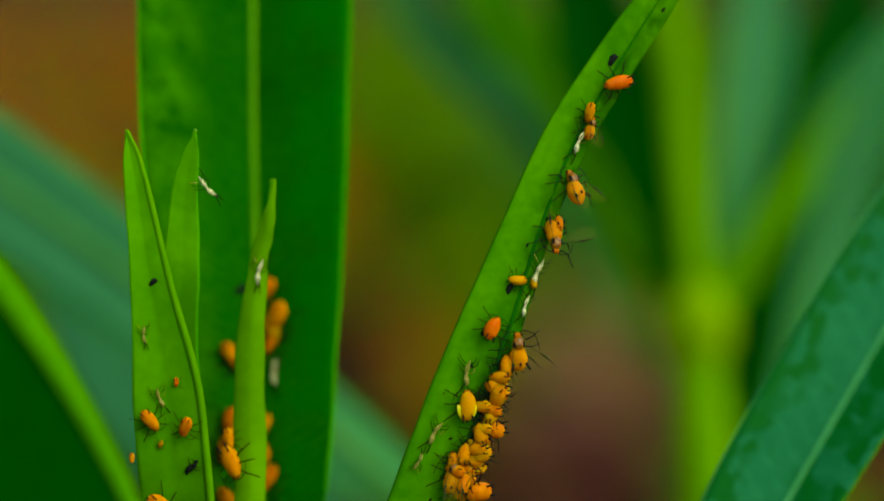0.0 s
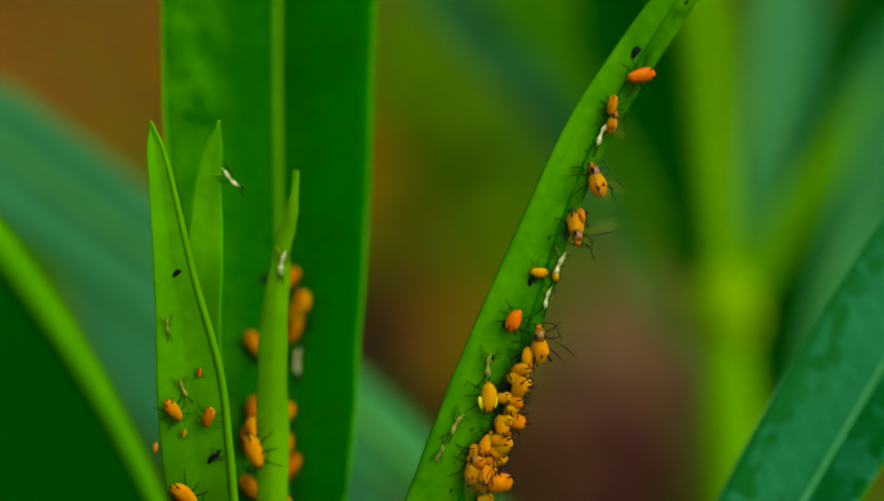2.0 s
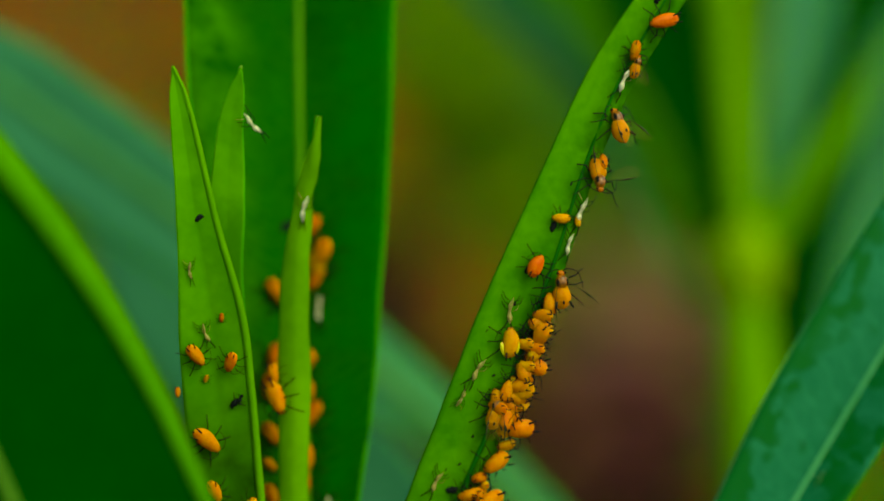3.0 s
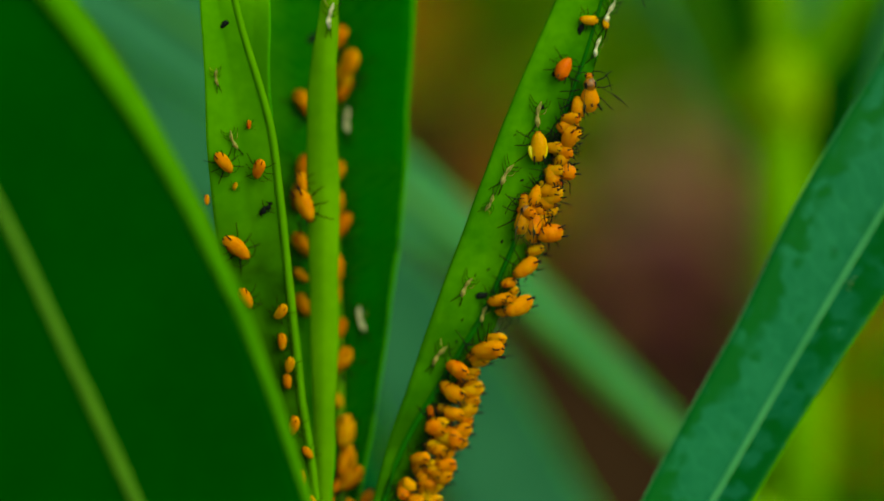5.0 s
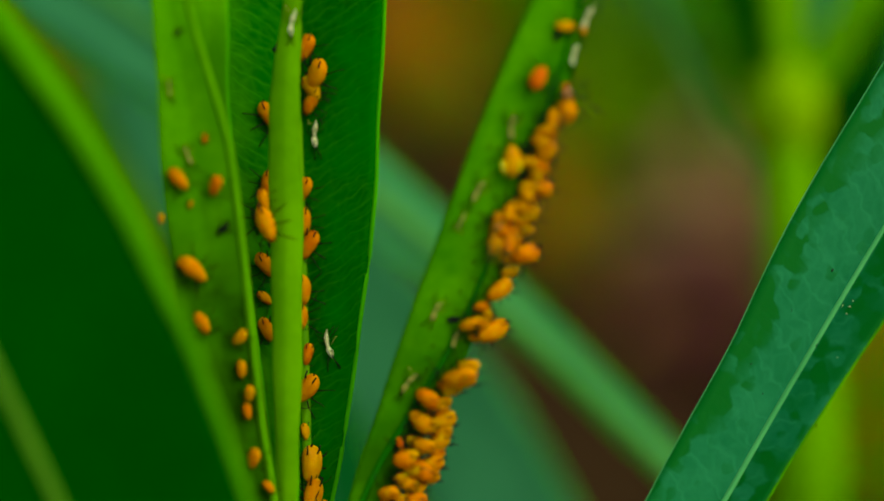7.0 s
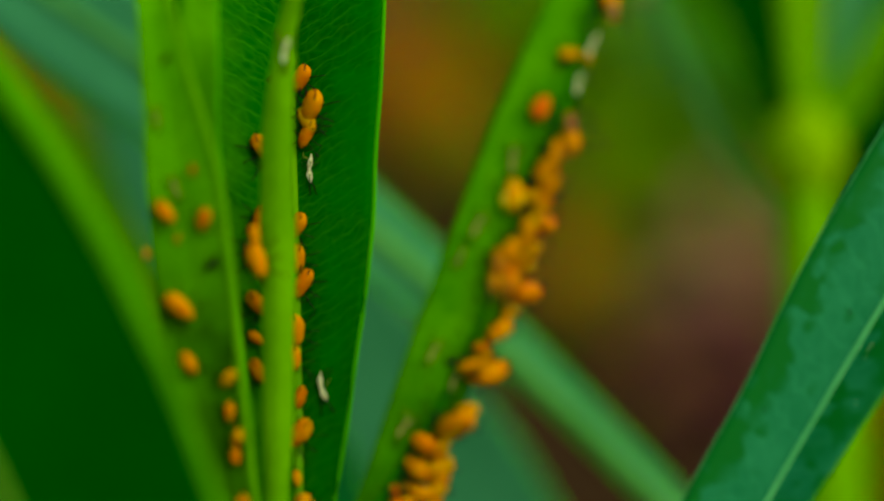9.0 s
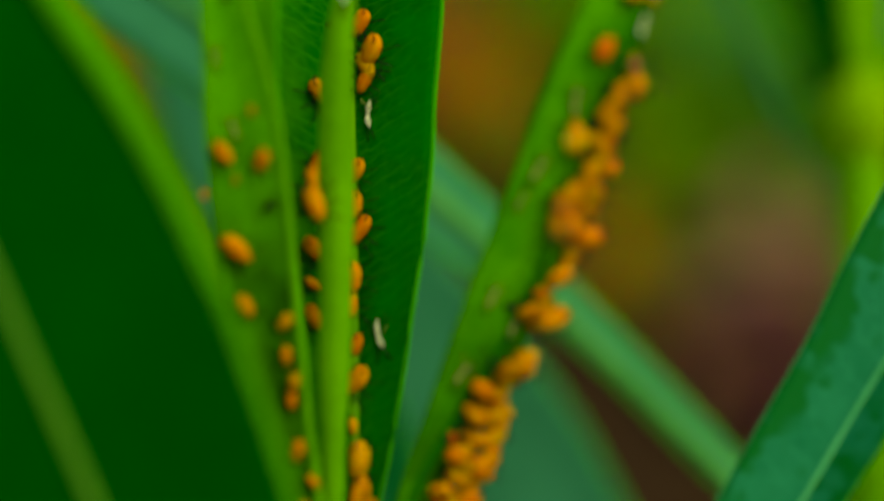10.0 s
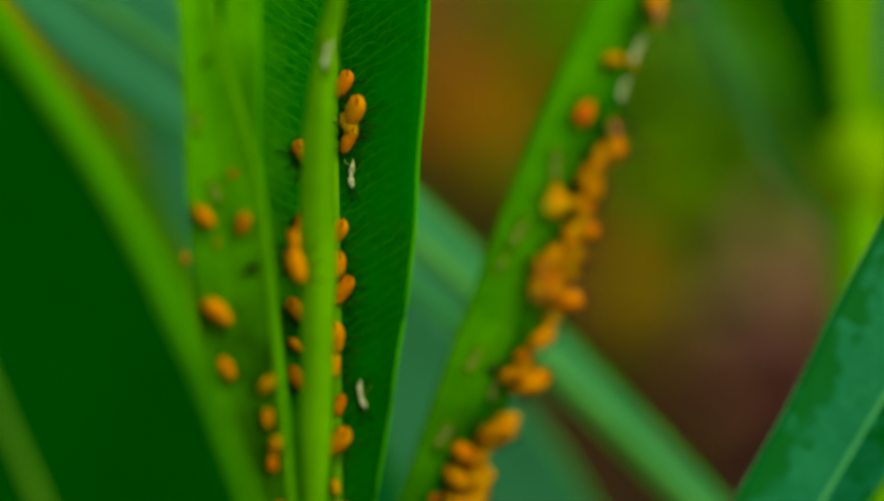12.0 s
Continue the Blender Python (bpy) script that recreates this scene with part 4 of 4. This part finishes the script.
# young leaf in front
colony("front", [
    (-15.13, 6.04, 302, 1.65, 0), (-12.67, 5.74, 258, 1.45, 0), (-14.46, 0.46, 323, 2.2, 0), (-13.88, -2.81, 290, 1.6, 0),
    (-11.35, -3.75, 232, 1.25, 1), (-11.30, -5.80, 274, 1.2, 0), (-10.75, -7.25, 246, 1.2, 1), (-10.95, -8.45, 285, 1.05, 0),
    (-10.5, -11.3, 255, 1.5, 0), (-9.6, -13.2, 300, 1.0, 0), (-13.36, 8.48, 270, 0.65, 2), (-14.44, 4.51, 260, 0.6, 1),
    (-16.09, 3.47, 270, 0.7, 0), (-10.10, -15.04, 280, 1.3, 0), (-9.35, -16.72, 270, 1.5, 0)], grow=0.98)
# broad leaf, on either side of the narrow one
colony("broad", [
    (-10.73, 10.42, 302, 1.95, 0), (-10.80, 6.09, 270, 1.5, 0), (-10.73, 4.98, 240, 1.4, 1), (-10.92, 0.64, 310, 1.75, 0), (-11.08, 3.92, 280, 1.7, 0),
    (-10.77, -1.60, 330, 1.1, 0), (-10.69, -3.58, 290, 1.5, 0), (-7.91, 15.20, 250, 1.7, 0), (-7.06, 13.36, 242, 2.2, 0), (-7.51, 12.49, 290, 1.7, 1),
    (-7.55, 11.51, 250, 1.6, 0), (-7.97, 5.69, 240, 1.7, 0), (-7.97, 3.52, 260, 1.7, 0), (-7.61, 1.91, 248, 1.85, 0),
    (-7.97, -1.01, 280, 1.8, 0), (-8.08, -2.79, 270, 1.5, 0), (-8.06, -5.23, 270, 1.3, 0), (-7.53, -7.48, 232, 2.0, 0)], grow=1.12)
colony("broad", [
    (-8.03, -10.31, 270, 1.0, 1), (-7.81, -12.34, 270, 2.2, 1), (-7.62, -14.46, 258, 2.2, 0), (-6.60, -15.48, 212, 2.0, 0),
    (-7.94, -15.94, 240, 1.2, 0), (-8.47, -17.01, 300, 1.3, 0), (-9.28, -15.40, 280, 1.8, 0), (-5.80, -16.78, 240, 1.2, 0),
    (-7.02, -17.58, 240, 1.6, 0), (-8.17, -18.53, 280, 1.6, 0)], grow=1.12)
# on the rim of the narrow leaf
colony("narrow", [(-10.33, 4.76, 280, 1.4, 0)], grow=0.98)
crawler = colony("narrow", [(-9.87, 3.24, 292, 2.4, 0)], grow=0.98)[0]


def nymph(tree, x, y, heading, size):
    """A yellow aphid with two pale wing pads along its flanks."""
    ob = aphid(YELLOW, 23)
    for side in (-1, 1):
        bm = bmesh.new()
        blob(bm, 0.46, lambda u: 0.085 * max(0.0, 1 - (2 * u - 1) ** 2) ** 0.5 + 0.002, 10, 10, 0.6)
        bmesh.ops.rotate(bm, verts=bm.verts, cent=(0, 0, 0), matrix=Matrix.Rotation(side * 0.22, 3, "Z"))
        bmesh.ops.translate(bm, verts=bm.verts, vec=(-0.16, side * 0.235, 0.34))
        part("wing_pad", bm, PAD, ob, "pale yellow wing pad")
    ob.matrix_basis = perch(TREE[tree], x, y, heading, size)
    return tagged(ob, "yellow aphid nymph with pale wing pads on a leaf", "aphid", "aphids on the plant")


nymph("long", 5.27, 7.18, 95, 2.0)


def winged(tree, x, y, heading, size, spread, seed):
    ob = winged_aphid(seed, spread)
    ob.matrix_basis = perch(TREE[tree], x, y, heading, size)
    return tagged(ob, "winged aphid with dark thorax and clear wings on a leaf", "aphid", "winged aphids")


winged("long", 8.55, 10.76, 96, 2.5, (52, 0.25, 4, 0.12), 31)
winged("long", 11.94, 21.10, 95, 2.4, (24, 0.4, 4, 0.12), 32)
winged("long", 10.72, 17.75, 262, 2.4, (4, 0.12, 78, 0.3), 33)
winged("long", 13.13, 25.33, 80, 1.5, (30, 0.3, 5, 0.6), 34)
winged("long", 4.52, 2.66, 82, 2.2, (12, 0.3, 6, 0.5), 35)


def husks(tree, rows):
    for k, (x, y, heading, size, tone) in enumerate(rows):
        settle(("husk", tone, k % 2), lambda: husk((HUSK, HUSK_TAN)[tone], tone * 5 + k), perch(TREE[tree], x, y, heading, size),
               "papery white shed aphid skin stuck on a leaf" if tone == 0 else "papery tan shed aphid skin stuck on a leaf", "shed skin", "shed skins")


husks("long", [(3.33, 5.35, 60, 1.7, 1), (2.24, 3.46, 250, 1.3, 1), (0.78, -2.06, 62, 1.6, 1), (-0.97, -6.64, 60, 1.7, 1),
    (5.37, 9.22, 85, 1.8, 1), (12.46, 24.39, 65, 1.8, 0), (9.88, 15.75, 75, 1.9, 0), (9.11, 13.61, 75, 1.5, 0), (2.01, -3.86, 70, 1.3, 1)])
husks("broad", [(-7.33, 9.32, 95, 1.9, 0), (-6.25, -4.62, 105, 2.0, 0)])
husks("narrow", [(-8.32, 15.88, 85, 1.8, 0)])
husks("second", [(-11.60, 21.23, 150, 1.8, 0)])
husks("front", [(-14.48, 7.47, 110, 1.4, 1), (-15.48, 11.47, 100, 1.2, 1)])


def specks(tree, rows):
    """Dry black droppings on a leaf: x, y, heading, length."""
    for k, (x, y, heading, size) in enumerate(rows):
        rnd = random.Random(k + 50)
        bm = bmesh.new()
        bmesh.ops.create_icosphere(bm, subdivisions=2, radius=0.5)
        for v in bm.verts:
            v.co *= 1 + 0.5 * noise.noise(v.co * 3 + Vector((k * 9.1, 0, 0)))
        bmesh.ops.scale(bm, verts=bm.verts, vec=(1, rnd.uniform(0.34, 0.55), 0.35))
        ob = part("dropping", bm, SPECK)
        ob.matrix_basis = perch(TREE[tree], x, y, heading, size)
        tagged(ob, "dry black speck stuck to a leaf", "speck", "specks on the leaves")


def dead_insect(tree, x, y, heading, size, seed):
    """A shrivelled black insect: three lumps of a body, with bent legs."""
    rnd = random.Random(seed)
    root = new("dead_insect")
    root.empty_display_size = 0.2
    bm = bmesh.new()
    for place, r, squash in (((-0.2, 0.03, 0.14), 0.24, (1.2, 0.7, 0.5)), ((0.14, -0.04, 0.16), 0.17, (1, 0.8, 0.7)), ((0.4, 0.04, 0.13), 0.12, (1.1, 0.9, 0.7))):
        ball(bm, place, r, squash)
    for v in bm.verts:
        v.co += v.normal * 0.07 * noise.noise(v.co * 7 + Vector((seed, 0, 0)))
    part("body", bm, SPECK, root)
    for side in (-1, 1):
        for x0 in (0.3, 0.12, -0.08):
            bm = bmesh.new()
            k = rnd.uniform(0.6, 1.2)
            tube(bm, [Vector((x0, side * 0.08, 0.14)), Vector((x0 + rnd.uniform(-0.15, 0.25), side * 0.3 * k, 0.24)), Vector((x0 + rnd.uniform(-0.2, 0.4), side * 0.46 * k, 0.02))], [0.026, 0.022, 0.016], 5)
            part("leg", bm, BLACK, root, "thin bent leg")
    root.matrix_basis = perch(TREE[tree], x, y, heading, size)
    return tagged(root, "shrivelled black insect stuck to a young leaf", "insect", "specks on the leaves")


specks("front", [(-14.85, 14.86, 40, 0.75), (-12.74, 2.59, 120, 0.35)])
dead_insect("front", -12.3, 3.0, 45, 1.15, 4)
specks("long", [(14.82, 29.80, 55, 1.0), (18.17, 33.23, 45, 0.45), (1.86, -2.70, 0, 0.9), (8.12, 14.71, 70, 0.8), (6.41, 11.81, 60, 0.5)])
specks("long", [(2.31, -0.96, 30, 0.3), (1.41, -1.33, 80, 0.25), (3.17, 0.90, 60, 0.3), (4.44, 4.93, 20, 0.3), (0.60, -4.31, 50, 0.25),
    (0.22, -5.81, 110, 0.3), (5.69, 9.63, 60, 0.3), (-0.90, -9.58, 60, 0.4), (9.24, 17.48, 70, 0.3), (10.50, 19.27, 65, 0.35), (7.30, 12.50, 80, 0.3), (3.88, 7.84, 45, 0.2)])
specks("broad", [(-9.90, 15.20, 20, 1.3), (-10.41, 1.95, 90, 0.5)])
def dust(tree, rows):
    """Small white grains on a leaf: x, y, size."""
    for k, (x, y, size) in enumerate(rows):
        bm = bmesh.new()
        bmesh.ops.create_icosphere(bm, subdivisions=1, radius=0.5)
        bmesh.ops.scale(bm, verts=bm.verts, vec=(1, 0.6, 0.4))
        ob = part("grain", bm, HUSK)
        ob.matrix_basis = perch(TREE[tree], x, y, 40 * k, size)
        tagged(ob, "tiny white grain stuck to a leaf", "grain", "grains on the leaves")


dust("blue", [(27.55, -1.95, 0.16), (27.35, -2.4, 0.12), (27.15, -1.9, 0.1), (27.75, -1.6, 0.14), (26.6, -5.2, 0.1), (19.85, -13.69, 0.12), (22.55, -16.77, 0.12)])
specks("blue", [(21.87, -7.56, 60, 0.14), (25.04, -9.50, 60, 0.2), (21.10, -5.63, 40, 0.16), (26.42, 0.44, 60, 0.26), (25.45, -4.49, 60, 0.2), (23.74, -2.16, 60, 0.16)])


def motions():
    """One aphid turns on the spot at the start, another crawls over the narrow leaf and back to its rim; everything else keeps still."""
    m0 = red_aphid.matrix_basis.copy()
    rows = []
    for t, turn, slide in ((0, 0, 0), (0.2, 0, 0), (0.4, 22, 0.22), (0.5, 34, 0.3), (0.6, 32, 0.28), (0.8, 12, 0.1), (1.0, 5, 0.03), (1.2, 0, 0), (12.0, 0, 0)):
        rows.append((t, m0 @ Matrix.Translation((0, slide, 0)) @ pose(0, 0, 0, 0, 0, turn)))
    walk(red_aphid, rows)
    rest = crawler.matrix_basis.copy()
    over = perch(TREE["narrow"], -8.95, 3.3, 268, 2.2, 6)
    half = perch(TREE["narrow"], -9.55, 3.35, 282, 2.3, 6)
    walk(crawler, [(0, rest), (3.6, rest), (4.3, half), (4.6, over), (4.8, over), (4.9, half), (5.0, rest), (12.0, rest)])


motions()
